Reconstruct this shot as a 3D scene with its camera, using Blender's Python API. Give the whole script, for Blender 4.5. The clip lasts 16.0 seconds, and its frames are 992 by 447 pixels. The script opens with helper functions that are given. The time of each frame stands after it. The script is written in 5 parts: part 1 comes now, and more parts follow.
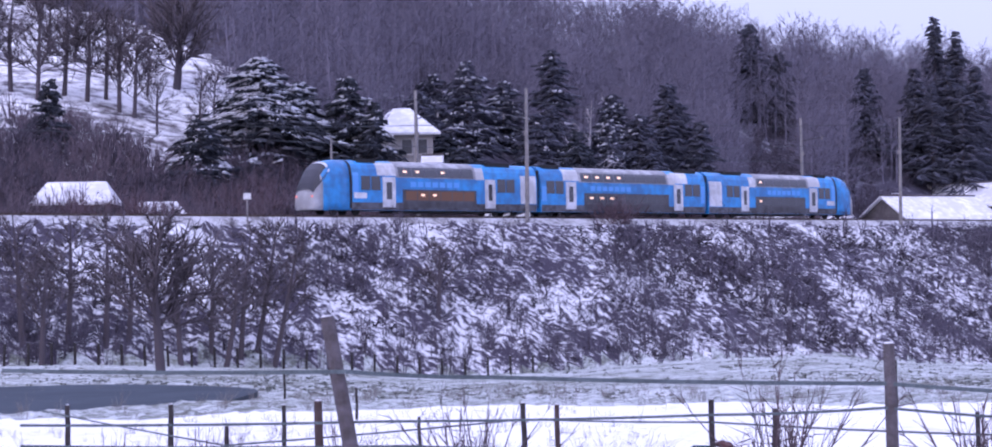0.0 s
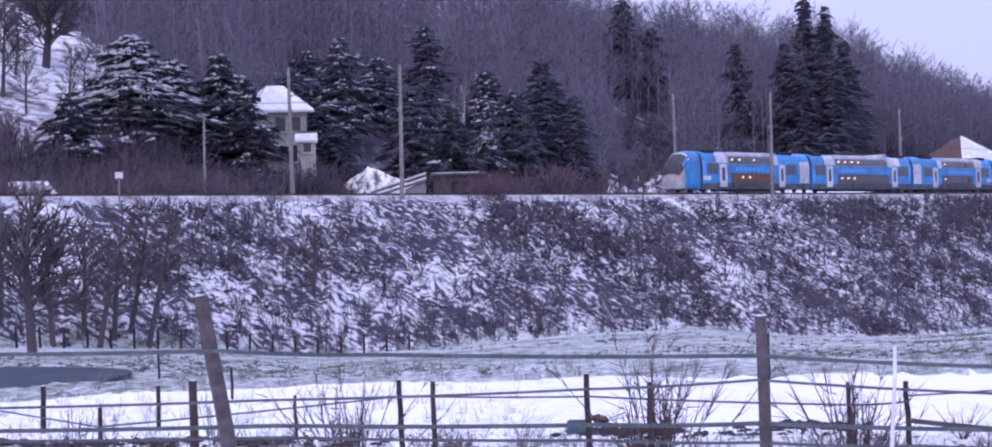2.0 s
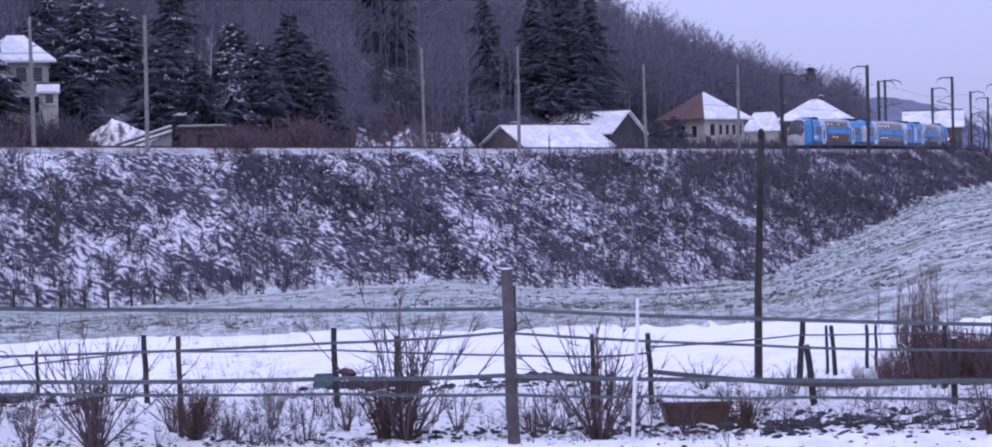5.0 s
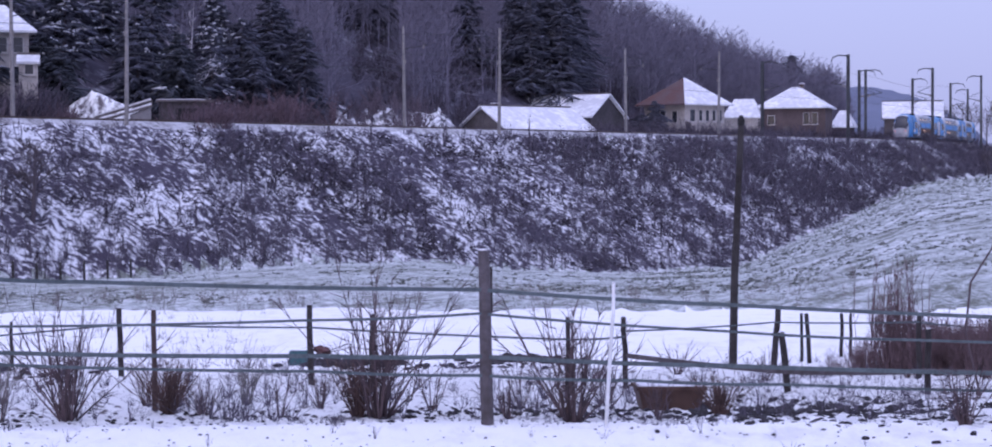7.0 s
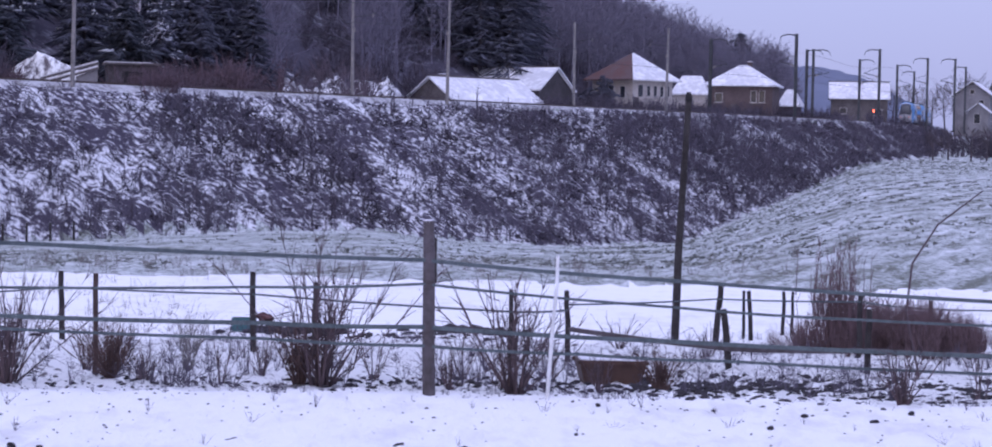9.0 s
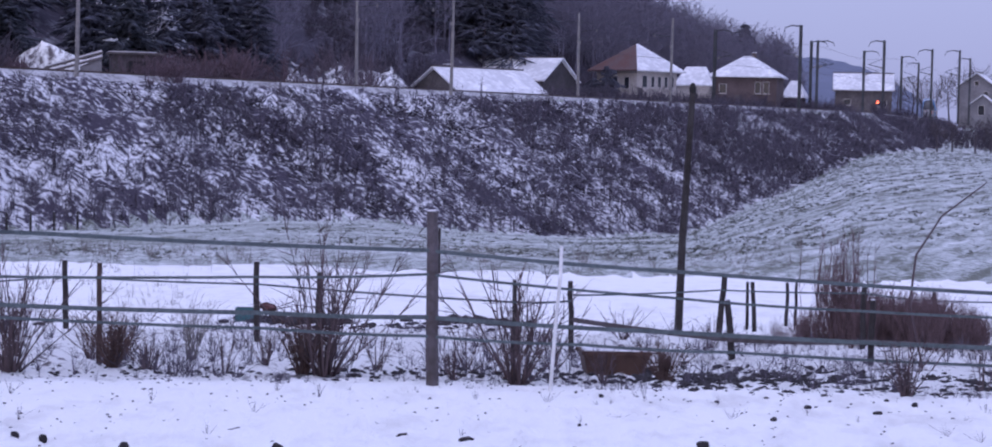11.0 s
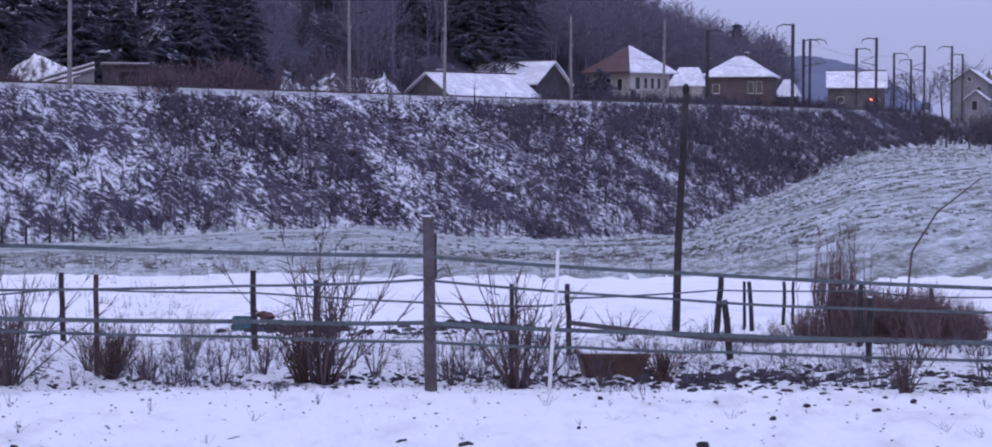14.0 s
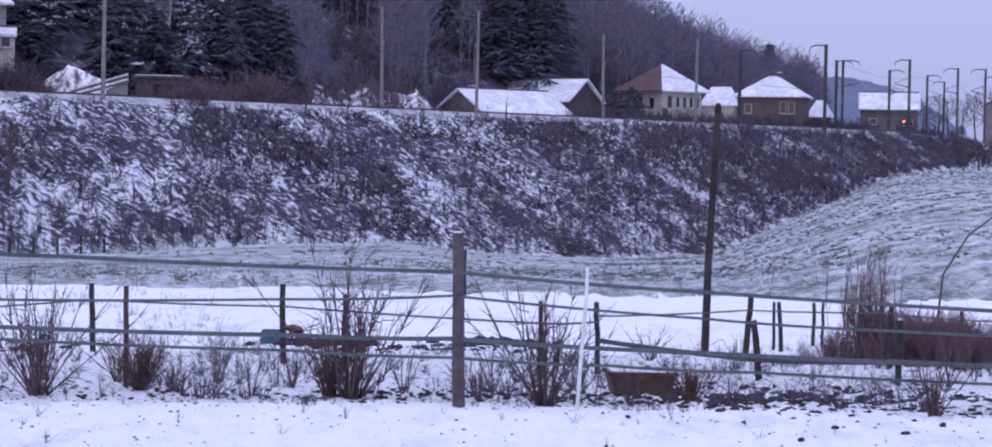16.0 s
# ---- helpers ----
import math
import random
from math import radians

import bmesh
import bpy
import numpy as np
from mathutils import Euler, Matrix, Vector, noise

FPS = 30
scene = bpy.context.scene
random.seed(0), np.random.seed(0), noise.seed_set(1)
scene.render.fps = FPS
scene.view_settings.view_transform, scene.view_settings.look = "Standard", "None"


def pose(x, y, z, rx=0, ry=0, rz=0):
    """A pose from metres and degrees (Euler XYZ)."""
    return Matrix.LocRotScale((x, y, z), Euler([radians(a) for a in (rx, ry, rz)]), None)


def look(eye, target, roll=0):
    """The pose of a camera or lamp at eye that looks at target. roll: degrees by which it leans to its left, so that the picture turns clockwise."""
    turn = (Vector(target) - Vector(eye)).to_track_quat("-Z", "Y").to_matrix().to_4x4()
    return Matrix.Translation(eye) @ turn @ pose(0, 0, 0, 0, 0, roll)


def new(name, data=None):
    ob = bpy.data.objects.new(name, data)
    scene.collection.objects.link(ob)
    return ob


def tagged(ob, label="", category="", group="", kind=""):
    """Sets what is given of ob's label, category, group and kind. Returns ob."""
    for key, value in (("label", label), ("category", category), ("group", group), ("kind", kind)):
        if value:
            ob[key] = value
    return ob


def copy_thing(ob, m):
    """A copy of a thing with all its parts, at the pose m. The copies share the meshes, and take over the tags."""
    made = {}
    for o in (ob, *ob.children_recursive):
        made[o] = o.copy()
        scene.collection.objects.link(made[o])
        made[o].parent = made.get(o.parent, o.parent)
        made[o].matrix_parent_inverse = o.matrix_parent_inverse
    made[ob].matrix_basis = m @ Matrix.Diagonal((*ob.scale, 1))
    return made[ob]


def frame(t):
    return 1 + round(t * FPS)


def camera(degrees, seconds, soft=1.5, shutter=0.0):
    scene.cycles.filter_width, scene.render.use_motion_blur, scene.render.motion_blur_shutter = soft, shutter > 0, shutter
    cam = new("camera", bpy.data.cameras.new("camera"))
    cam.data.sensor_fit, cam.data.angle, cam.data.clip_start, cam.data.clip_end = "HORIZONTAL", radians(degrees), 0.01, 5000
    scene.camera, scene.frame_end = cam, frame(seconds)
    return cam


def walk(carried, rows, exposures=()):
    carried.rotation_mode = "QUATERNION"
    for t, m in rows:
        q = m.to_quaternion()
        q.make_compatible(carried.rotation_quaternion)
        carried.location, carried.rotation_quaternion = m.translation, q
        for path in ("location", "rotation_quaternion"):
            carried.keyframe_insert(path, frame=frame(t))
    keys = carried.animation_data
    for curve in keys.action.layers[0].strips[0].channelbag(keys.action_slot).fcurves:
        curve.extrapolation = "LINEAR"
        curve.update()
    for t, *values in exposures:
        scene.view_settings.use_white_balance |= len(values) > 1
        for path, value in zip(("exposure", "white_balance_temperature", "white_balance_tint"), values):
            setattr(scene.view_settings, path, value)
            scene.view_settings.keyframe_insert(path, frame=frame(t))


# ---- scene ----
cam = camera(26.733, 16.0, soft=1.85)
PATH = [
    (0.0, pose(-0.014, 0, 2.2, 91.119, 1.093, 10.579)),
    (0.5, pose(-0.014, 0, 2.2, 90.935, 0.924, 9.650)),
    (1.0, pose(-0.014, 0, 2.2, 90.856, 1.056, 8.734)),
    (1.5, pose(-0.012, 0, 2.2, 89.757, 1.234, 8.091)),
    (2.0, pose(-0.007, 0, 2.2, 90.396, 1.652, 7.156)),
    (2.5, pose(-0.005, 0, 2.2, 90.888, 1.892, 7.060)),
    (3.0, pose(-0.003, 0, 2.2, 90.570, 1.726, 5.549)),
    (3.5, pose(0, 0, 2.2, 90.162, 2.037, 1.295)),
    (4.0, pose(0, 0, 2.2, 88.725, 2.397, -0.339)),
    (4.2, pose(0, 0, 2.2, 88.997, 2.234, -0.072)),
    (6.3, pose(0, 0, 2.2, 88.591, 0.676, -0.103)),
    (6.5, pose(0, 0, 2.2, 88.522, 0.545, -0.107)),
    (7.0, pose(0, 0, 2.2, 88.405, 0.248, -0.324)),
    (7.5, pose(0, 0, 2.2, 88.585, 0.040, -0.199)),
    (8.0, pose(0, 0, 2.2, 88.275, 0.054, 0.243)),
    (8.5, pose(0, 0, 2.2, 87.857, -0.403, -0.482)),
    (9.0, pose(0, 0, 2.2, 87.631, -1.097, -1.775)),
    (9.2, pose(0, 0, 2.2, 87.251, -1.101, -1.212)),
    (11.5, pose(0, 0, 2.2, 87.384, -1.097, -1.891)),
    (12.0, pose(0, 0, 2.2, 87.211, -0.435, -2.396)),
    (12.5, pose(0, 0, 2.2, 87.081, 0.038, -2.162)),
    (13.0, pose(0, 0, 2.2, 87.157, -0.044, -1.633)),
    (13.5, pose(0, 0, 2.2, 87.239, -0.026, -1.698)),
    (14.0, pose(0, 0, 2.2, 87.488, -0.173, -1.833)),
    (14.5, pose(0, 0, 2.2, 87.701, -0.288, -1.880)),
    (15.0, pose(0, 0, 2.2, 87.367, -0.615, -1.198)),
    (15.5, pose(0, 0, 2.2, 87.688, -0.441, -0.732)),
    (16.0, pose(0, 0, 2.2, 87.938, -0.933, -0.974)),
]
walk(cam, PATH, [(0.0, 0.77, 5600, 25), (1.0, 0.77, 5600, 25), (1.5, 0.52, 5600, 25), (2.0, 0.63, 5600, 25), (3.0, 0.63, 5550, 25), (3.5, 0.52, 5550, 24), (7.0, 0.36, 5500, 22), (9.2, 0.28, 5550, 21), (11.5, 0.1, 5500, 21), (12.5, 0.12, 5500, 21), (13.5, 0.19, 5550, 21), (14.0, 0.09, 5500, 21), (14.5, 0.18, 5550, 21), (15.0, 0.24, 5550, 21), (15.5, 0.18, 5550, 21), (16.0, 0.29, 5550, 21)])

# ---- light: an overcast winter dusk ----
world = bpy.data.worlds.new("world")
scene.world = world
world.use_nodes = True
wn, wl = world.node_tree.nodes, world.node_tree.links
bg = wn["Background"]
sky = wn.new("ShaderNodeTexSky")
sky.sky_type = "NISHITA"
sky.sun_disc = False
sky.sun_elevation, sky.sun_rotation = radians(14), radians(200)
sky.air_density, sky.dust_density = 1.0, 3.0
veil = wn.new("ShaderNodeMixRGB")
veil.inputs[0].default_value = 0.8
veil.inputs[2].default_value = (5.56, 5.62, 7.9, 1)
wl.new(sky.outputs[0], veil.inputs[1])
# the cloud cover is brighter overhead than towards the horizon
coord, split, lift = wn.new("ShaderNodeTexCoord"), wn.new("ShaderNodeSeparateXYZ"), wn.new("ShaderNodeMapRange")
lift.inputs["From Min"].default_value, lift.inputs["From Max"].default_value = 0.0, 0.6
lift.inputs["To Min"].default_value, lift.inputs["To Max"].default_value = 0.78, 1.3
wl.new(coord.outputs["Generated"], split.inputs[0])
wl.new(split.outputs["Z"], lift.inputs["Value"])
shade = wn.new("ShaderNodeVectorMath")
shade.operation = "SCALE"
wl.new(veil.outputs[0], shade.inputs[0])
wl.new(lift.outputs[0], shade.inputs["Scale"])
wl.new(shade.outputs[0], bg.inputs[0])
bg.inputs[1].default_value = 0.1
sun_data = bpy.data.lights.new("sun", "SUN")
sun_data.energy, sun_data.angle, sun_data.color = 0.6, radians(25), (1, 0.95, 0.92)
sun = new("sun", sun_data)
sun.matrix_world = look((0, 0, 300), (40, 120, 0))


# ---- materials ----
def material(name, color, rough=0.8, metal=0.0, grain=None, bump=0.0, bump_scale=20.0, spec=0.3):
    """grain: (scale, second colour, amount, coarse scale)."""
    m = bpy.data.materials.new(name)
    m.use_nodes = True
    n, l = m.node_tree.nodes, m.node_tree.links
    b = n["Principled BSDF"]
    b.inputs["Roughness"].default_value, b.inputs["Metallic"].default_value = rough, metal
    b.inputs["Specular IOR Level"].default_value = spec
    b.inputs["Base Color"].default_value = (*color, 1)
    co = n.new("ShaderNodeTexCoord")
    if grain:
        scale, other, amount, coarse = grain
        n1, n2 = n.new("ShaderNodeTexNoise"), n.new("ShaderNodeTexNoise")
        n1.inputs["Scale"].default_value, n1.inputs["Detail"].default_value = scale, 6
        n2.inputs["Scale"].default_value, n2.inputs["Detail"].default_value = coarse, 3
        l.new(co.outputs["Object"], n1.inputs[0]), l.new(co.outputs["Object"], n2.inputs[0])
        add = n.new("ShaderNodeMath")
        add.operation = "MULTIPLY_ADD"
        add.inputs[1].default_value = 0.5
        half = n.new("ShaderNodeMath")
        half.operation = "MULTIPLY"
        half.inputs[1].default_value = 0.5
        l.new(n2.outputs[0], half.inputs[0])
        l.new(n1.outputs[0], add.inputs[0]), l.new(half.outputs[0], add.inputs[2])
        r = n.new("ShaderNodeValToRGB")
        r.color_ramp.elements[0].position, r.color_ramp.elements[1].position = 0.5 - 0.12 * amount, 0.62
        r.color_ramp.elements[0].color, r.color_ramp.elements[1].color = (*other, 1), (*color, 1)
        l.new(add.outputs[0], r.inputs[0]), l.new(r.outputs[0], b.inputs["Base Color"])
    if bump:
        nb, bp = n.new("ShaderNodeTexNoise"), n.new("ShaderNodeBump")
        nb.inputs["Scale"].default_value, nb.inputs["Detail"].default_value = bump_scale, 5
        bp.inputs["Strength"].default_value, bp.inputs["Distance"].default_value = bump, 0.05
        l.new(co.outputs["Object"], nb.inputs[0]), l.new(nb.outputs[0], bp.inputs["Height"])
        l.new(bp.outputs[0], b.inputs["Normal"])
    return m


def glow(name, color, strength):
    m = material(name, color)
    b = m.node_tree.nodes["Principled BSDF"]
    b.inputs["Emission Color"].default_value, b.inputs["Emission Strength"].default_value = (*color, 1), strength
    return m


def twigs(name, color, other):
    """Bark whose tone changes from twig to twig."""
    m = material(name, color, 0.9)
    n, l = m.node_tree.nodes, m.node_tree.links
    g, r = n.new("ShaderNodeNewGeometry"), n.new("ShaderNodeValToRGB")
    r.color_ramp.elements[0].color, r.color_ramp.elements[1].color = (*color, 1), (*other, 1)
    l.new(g.outputs["Random Per Island"], r.inputs[0])
    l.new(r.outputs[0], n["Principled BSDF"].inputs["Base Color"])
    return m


def patchy(name, snow, dark, scale, stretch, low, high, bump=0.3, green=None, heading=0.0):
    """Snow lying in patches over what is under it, at two scales."""
    m = bpy.data.materials.new(name)
    m.use_nodes = True
    n, l = m.node_tree.nodes, m.node_tree.links
    b = n["Principled BSDF"]
    b.inputs["Roughness"].default_value, b.inputs["Specular IOR Level"].default_value = 0.85, 0.15
    co, mp = n.new("ShaderNodeTexCoord"), n.new("ShaderNodeMapping")
    turned = n.new("ShaderNodeMapping")
    turned.inputs["Rotation"].default_value, mp.inputs["Scale"].default_value = (0, 0, heading), stretch
    l.new(co.outputs["Object"], turned.inputs[0]), l.new(turned.outputs[0], mp.inputs[0])
    n1, n2 = n.new("ShaderNodeTexNoise"), n.new("ShaderNodeTexNoise")
    n1.inputs["Scale"].default_value, n1.inputs["Detail"].default_value, n1.inputs["Roughness"].default_value = scale, 8, 0.65
    n2.inputs["Scale"].default_value, n2.inputs["Detail"].default_value = scale * 0.09, 4
    l.new(mp.outputs[0], n1.inputs[0]), l.new(co.outputs["Object"], n2.inputs[0])
    mix = n.new("ShaderNodeMath")
    mix.operation = "MULTIPLY_ADD"
    mix.inputs[1].default_value = 0.65
    l.new(n1.outputs[0], mix.inputs[0])
    sm = n.new("ShaderNodeMath")
    sm.operation = "MULTIPLY"
    sm.inputs[1].default_value = 0.35
    l.new(n2.outputs[0], sm.inputs[0]), l.new(sm.outputs[0], mix.inputs[2])
    r = n.new("ShaderNodeValToRGB")
    r.color_ramp.elements[0].position, r.color_ramp.elements[1].position = low, high
    r.color_ramp.elements[0].color, r.color_ramp.elements[1].color = (*dark, 1), (*snow, 1)
    if green:
        e = r.color_ramp.elements.new((low + high) / 2)
        e.color = (*green, 1)
    l.new(mix.outputs[0], r.inputs[0]), l.new(r.outputs[0], b.inputs["Base Color"])
    bp = n.new("ShaderNodeBump")
    bp.inputs["Strength"].default_value, bp.inputs["Distance"].default_value = bump, 0.15
    l.new(n1.outputs[0], bp.inputs["Height"]), l.new(bp.outputs[0], b.inputs["Normal"])
    return m


def drilled(name, snow, dark, mid, heading):
    """A snowed field: drill rows along one heading, and crumbled specks between them."""
    m = bpy.data.materials.new(name)
    m.use_nodes = True
    n, l = m.node_tree.nodes, m.node_tree.links
    b = n["Principled BSDF"]
    b.inputs["Roughness"].default_value, b.inputs["Specular IOR Level"].default_value = 0.85, 0.15
    co, turned, long = n.new("ShaderNodeTexCoord"), n.new("ShaderNodeMapping"), n.new("ShaderNodeMapping")
    turned.inputs["Rotation"].default_value, long.inputs["Scale"].default_value = (0, 0, heading), (1, 0.1, 0)
    l.new(co.outputs["Object"], turned.inputs[0]), l.new(turned.outputs[0], long.inputs[0])
    layers = []
    for source, scale, detail, rough in ((long, 1.5, 4, 0.6), (turned, 3.2, 6, 0.75), (turned, 0.06, 3, 0.5)):
        t = n.new("ShaderNodeTexNoise")
        t.inputs["Scale"].default_value, t.inputs["Detail"].default_value, t.inputs["Roughness"].default_value = scale, detail, rough
        l.new(source.outputs[0], t.inputs[0])
        layers.append(t)
    total = None
    for t, share in zip(layers, (0.36, 0.46, 0.18)):
        k = n.new("ShaderNodeMath")
        k.operation = "MULTIPLY_ADD"
        k.inputs[1].default_value = share
        k.inputs[2].default_value = 0.0
        l.new(t.outputs[0], k.inputs[0])
        if total:
            l.new(total.outputs[0], k.inputs[2])
        total = k
    r = n.new("ShaderNodeValToRGB")
    r.color_ramp.elements[0].position, r.color_ramp.elements[1].position = 0.44, 0.64
    r.color_ramp.elements[0].color, r.color_ramp.elements[1].color = (*dark, 1), (*snow, 1)
    e = r.color_ramp.elements.new(0.515)
    e.color = (*mid, 1)
    l.new(total.outputs[0], r.inputs[0]), l.new(r.outputs[0], b.inputs["Base Color"])
    bp = n.new("ShaderNodeBump")
    bp.inputs["Strength"].default_value, bp.inputs["Distance"].default_value = 0.8, 0.2
    l.new(total.outputs[0], bp.inputs["Height"]), l.new(bp.outputs[0], b.inputs["Normal"])
    return m


SNOW = (0.92, 0.92, 0.91)
M = {
    "snow": patchy("fresh_snow", SNOW, (0.7, 0.69, 0.68), 2.6, (1, 0.45, 1), 0.3, 0.5, 1.0),
    "lawn": patchy("snowed_lawn", SNOW, (0.12, 0.1, 0.105), 7.0, (1, 0.8, 1), 0.385, 0.46, 1.0),
    "stubble": drilled("snowed_stubble_field", (0.8, 0.81, 0.82), (0.15, 0.16, 0.13), (0.43, 0.46, 0.45), 0.39),
    "bank": patchy("snowed_bank", (0.7, 0.7, 0.73), (0.058, 0.049, 0.07), 2.0, (1, 0.72, 0.0), 0.482, 0.555, 1.0, None, 0.87),
    "hill": patchy("leaf_litter_and_snow", (0.4, 0.4, 0.44), (0.06, 0.053, 0.073), 0.8, (1, 1, 1), 0.52, 0.74, 0.4),
    "slope": patchy("snowed_meadow_slope", (0.8, 0.8, 0.82), (0.1, 0.085, 0.095), 0.55, (1, 1, 0.6), 0.43, 0.57, 0.6),
    "ballast": material("ballast", (0.16, 0.15, 0.15), 0.9, grain=(3, (0.5, 0.5, 0.52), 0.6, 0.6), bump=0.5),
    "earth": patchy("dug_earth", (0.75, 0.75, 0.78), (0.035, 0.03, 0.03), 3.5, (1, 1, 1), 0.44, 0.6, 0.6),
    "roof_snow": material("roof_snow", (0.84, 0.84, 0.87), 0.8, grain=(1.5, (0.6, 0.6, 0.63), 0.4, 0.4), bump=0.2, bump_scale=3),
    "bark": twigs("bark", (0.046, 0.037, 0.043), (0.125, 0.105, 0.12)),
    # hillside wood, lighter and bluer than near bark to carry the haze
    "forest": twigs("hazed_forest_twigs", (0.108, 0.098, 0.13), (0.186, 0.17, 0.22)),
    "brush": twigs("brush_twigs", (0.046, 0.041, 0.06), (0.14, 0.123, 0.16)),
    "russet": twigs("russet_twigs", (0.052, 0.034, 0.034), (0.125, 0.08, 0.072)),
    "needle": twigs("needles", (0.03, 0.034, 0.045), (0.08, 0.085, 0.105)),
    # same needles farther off, paler and bluer: haze put into the colour
    "hazed_needle": twigs("needles_in_haze", (0.064, 0.066, 0.09), (0.122, 0.124, 0.162)),
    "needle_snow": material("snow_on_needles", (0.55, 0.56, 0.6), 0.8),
    "post": material("weathered_post", (0.115, 0.1, 0.11), 0.85, grain=(14, (0.06, 0.05, 0.05), 1, 3), bump=0.5, bump_scale=30),
    "post_dark": material("dark_post", (0.05, 0.045, 0.045), 0.85, grain=(14, (0.025, 0.02, 0.02), 1, 3), bump=0.5, bump_scale=30),
    "tape": material("fence_tape", (0.115, 0.14, 0.15), 0.7, grain=(30, (0.07, 0.085, 0.09), 0.8, 4), spec=0.15),
    "white_stake": material("white_stake", (0.8, 0.8, 0.82), 0.5, grain=(9, (0.6, 0.6, 0.6), 0.4, 2)),
    "tub": material("brown_plastic", (0.09, 0.052, 0.04), 0.55, grain=(8, (0.055, 0.03, 0.024), 0.9, 2)),
    "concrete": material("mast_concrete", (0.3, 0.28, 0.27), 0.85, grain=(4, (0.2, 0.19, 0.19), 0.8, 0.8)),
    "steel": material("mast_steel", (0.1, 0.11, 0.12), 0.6, 0.4, grain=(4, (0.06, 0.06, 0.065), 0.8, 0.8)),
    "rail": material("rail_steel", (0.12, 0.09, 0.08), 0.5, 0.7, grain=(6, (0.06, 0.04, 0.03), 0.8, 1)),
    "blue": material("train_blue", (0.04, 0.3, 0.68), 0.35, grain=(1.6, (0.04, 0.17, 0.4), 0.9, 0.4), spec=0.5),
    "grey": material("train_grey", (0.5, 0.51, 0.54), 0.4, grain=(1.2, (0.24, 0.24, 0.26), 0.7, 0.3), spec=0.5),
    "skirt": material("train_skirt_dirt", (0.13, 0.135, 0.16), 0.6, grain=(2, (0.045, 0.04, 0.042), 1, 0.5)),
    "white": material("train_white", (0.75, 0.76, 0.8), 0.4, grain=(1.5, (0.5, 0.5, 0.52), 0.5, 0.3)),
    "under": material("train_underframe", (0.03, 0.03, 0.032), 0.7, grain=(4, (0.015, 0.014, 0.014), 1, 1)),
    "band": material("dark_window_band", (0.1, 0.1, 0.115), 0.45, grain=(1.5, (0.06, 0.055, 0.06), 0.9, 0.4)),
    "glass": material("train_glass", (0.05, 0.052, 0.06), 0.12, spec=0.8),
    "windscreen": material("cab_glass", (0.06, 0.06, 0.075), 0.35, grain=(0.8, (0.04, 0.04, 0.05), 0.6, 0.3), spec=0.35),
    "upper_glass": material("upper_deck_glass", (0.1, 0.1, 0.125), 0.3, grain=(1.1, (0.07, 0.07, 0.085), 0.8, 0.3), spec=0.4),
    "cab": material("cab_grey", (0.46, 0.47, 0.5), 0.4, grain=(1.5, (0.33, 0.33, 0.35), 0.6, 0.3)),
    "lit": glow("lit_saloon_lamp", (1.0, 0.62, 0.4), 0.55),
    "saloon": glow("warm_saloon", (0.11, 0.06, 0.042), 0.28),
    "grey_render": material("grey_render", (0.28, 0.27, 0.28), 0.85, grain=(3, (0.2, 0.19, 0.2), 0.7, 0.4)),
    "cream": material("cream_render", (0.5, 0.46, 0.42), 0.85, grain=(3, (0.36, 0.33, 0.31), 0.7, 0.4)),
    "brick": material("brown_brick", (0.14, 0.106, 0.104), 0.85, grain=(5, (0.095, 0.072, 0.072), 0.9, 0.6)),
    "barn": material("grey_barn_boards", (0.16, 0.14, 0.14), 0.85, grain=(5, (0.09, 0.08, 0.08), 0.9, 0.6)),
    # the barn boards again, darkened for a gable in shadow
    "shaded_boards": material("shaded_barn_boards", (0.075, 0.065, 0.07), 0.85, grain=(5, (0.045, 0.04, 0.042), 0.9, 0.6)),
    "tile": material("red_roof_tiles", (0.125, 0.062, 0.057), 0.85, grain=(3, (0.12, 0.085, 0.087), 0.6, 0.5)),
    "pane": material("house_pane", (0.03, 0.032, 0.04), 0.15, spec=0.7),
    "frame": material("painted_frame", (0.5, 0.48, 0.46), 0.6),
    "pond": material("dark_pond_ice", (0.06, 0.074, 0.09), 0.75, grain=(0.9, (0.045, 0.056, 0.068), 0.8, 0.2), bump=0.2, bump_scale=2, spec=0.08),
    "red": glow("red_lamp", (1.0, 0.12, 0.04), 8.0),
    # the blue of distance is painted into this hill's woods
    "far": material("hazed_far_hill", (0.15, 0.168, 0.235), 1.0, grain=(0.02, (0.125, 0.14, 0.2), 0.8, 0.005)),
    "teal": material("teal_plastic", (0.06, 0.16, 0.17), 0.6, grain=(6, (0.04, 0.1, 0.11), 0.8, 1)),
}


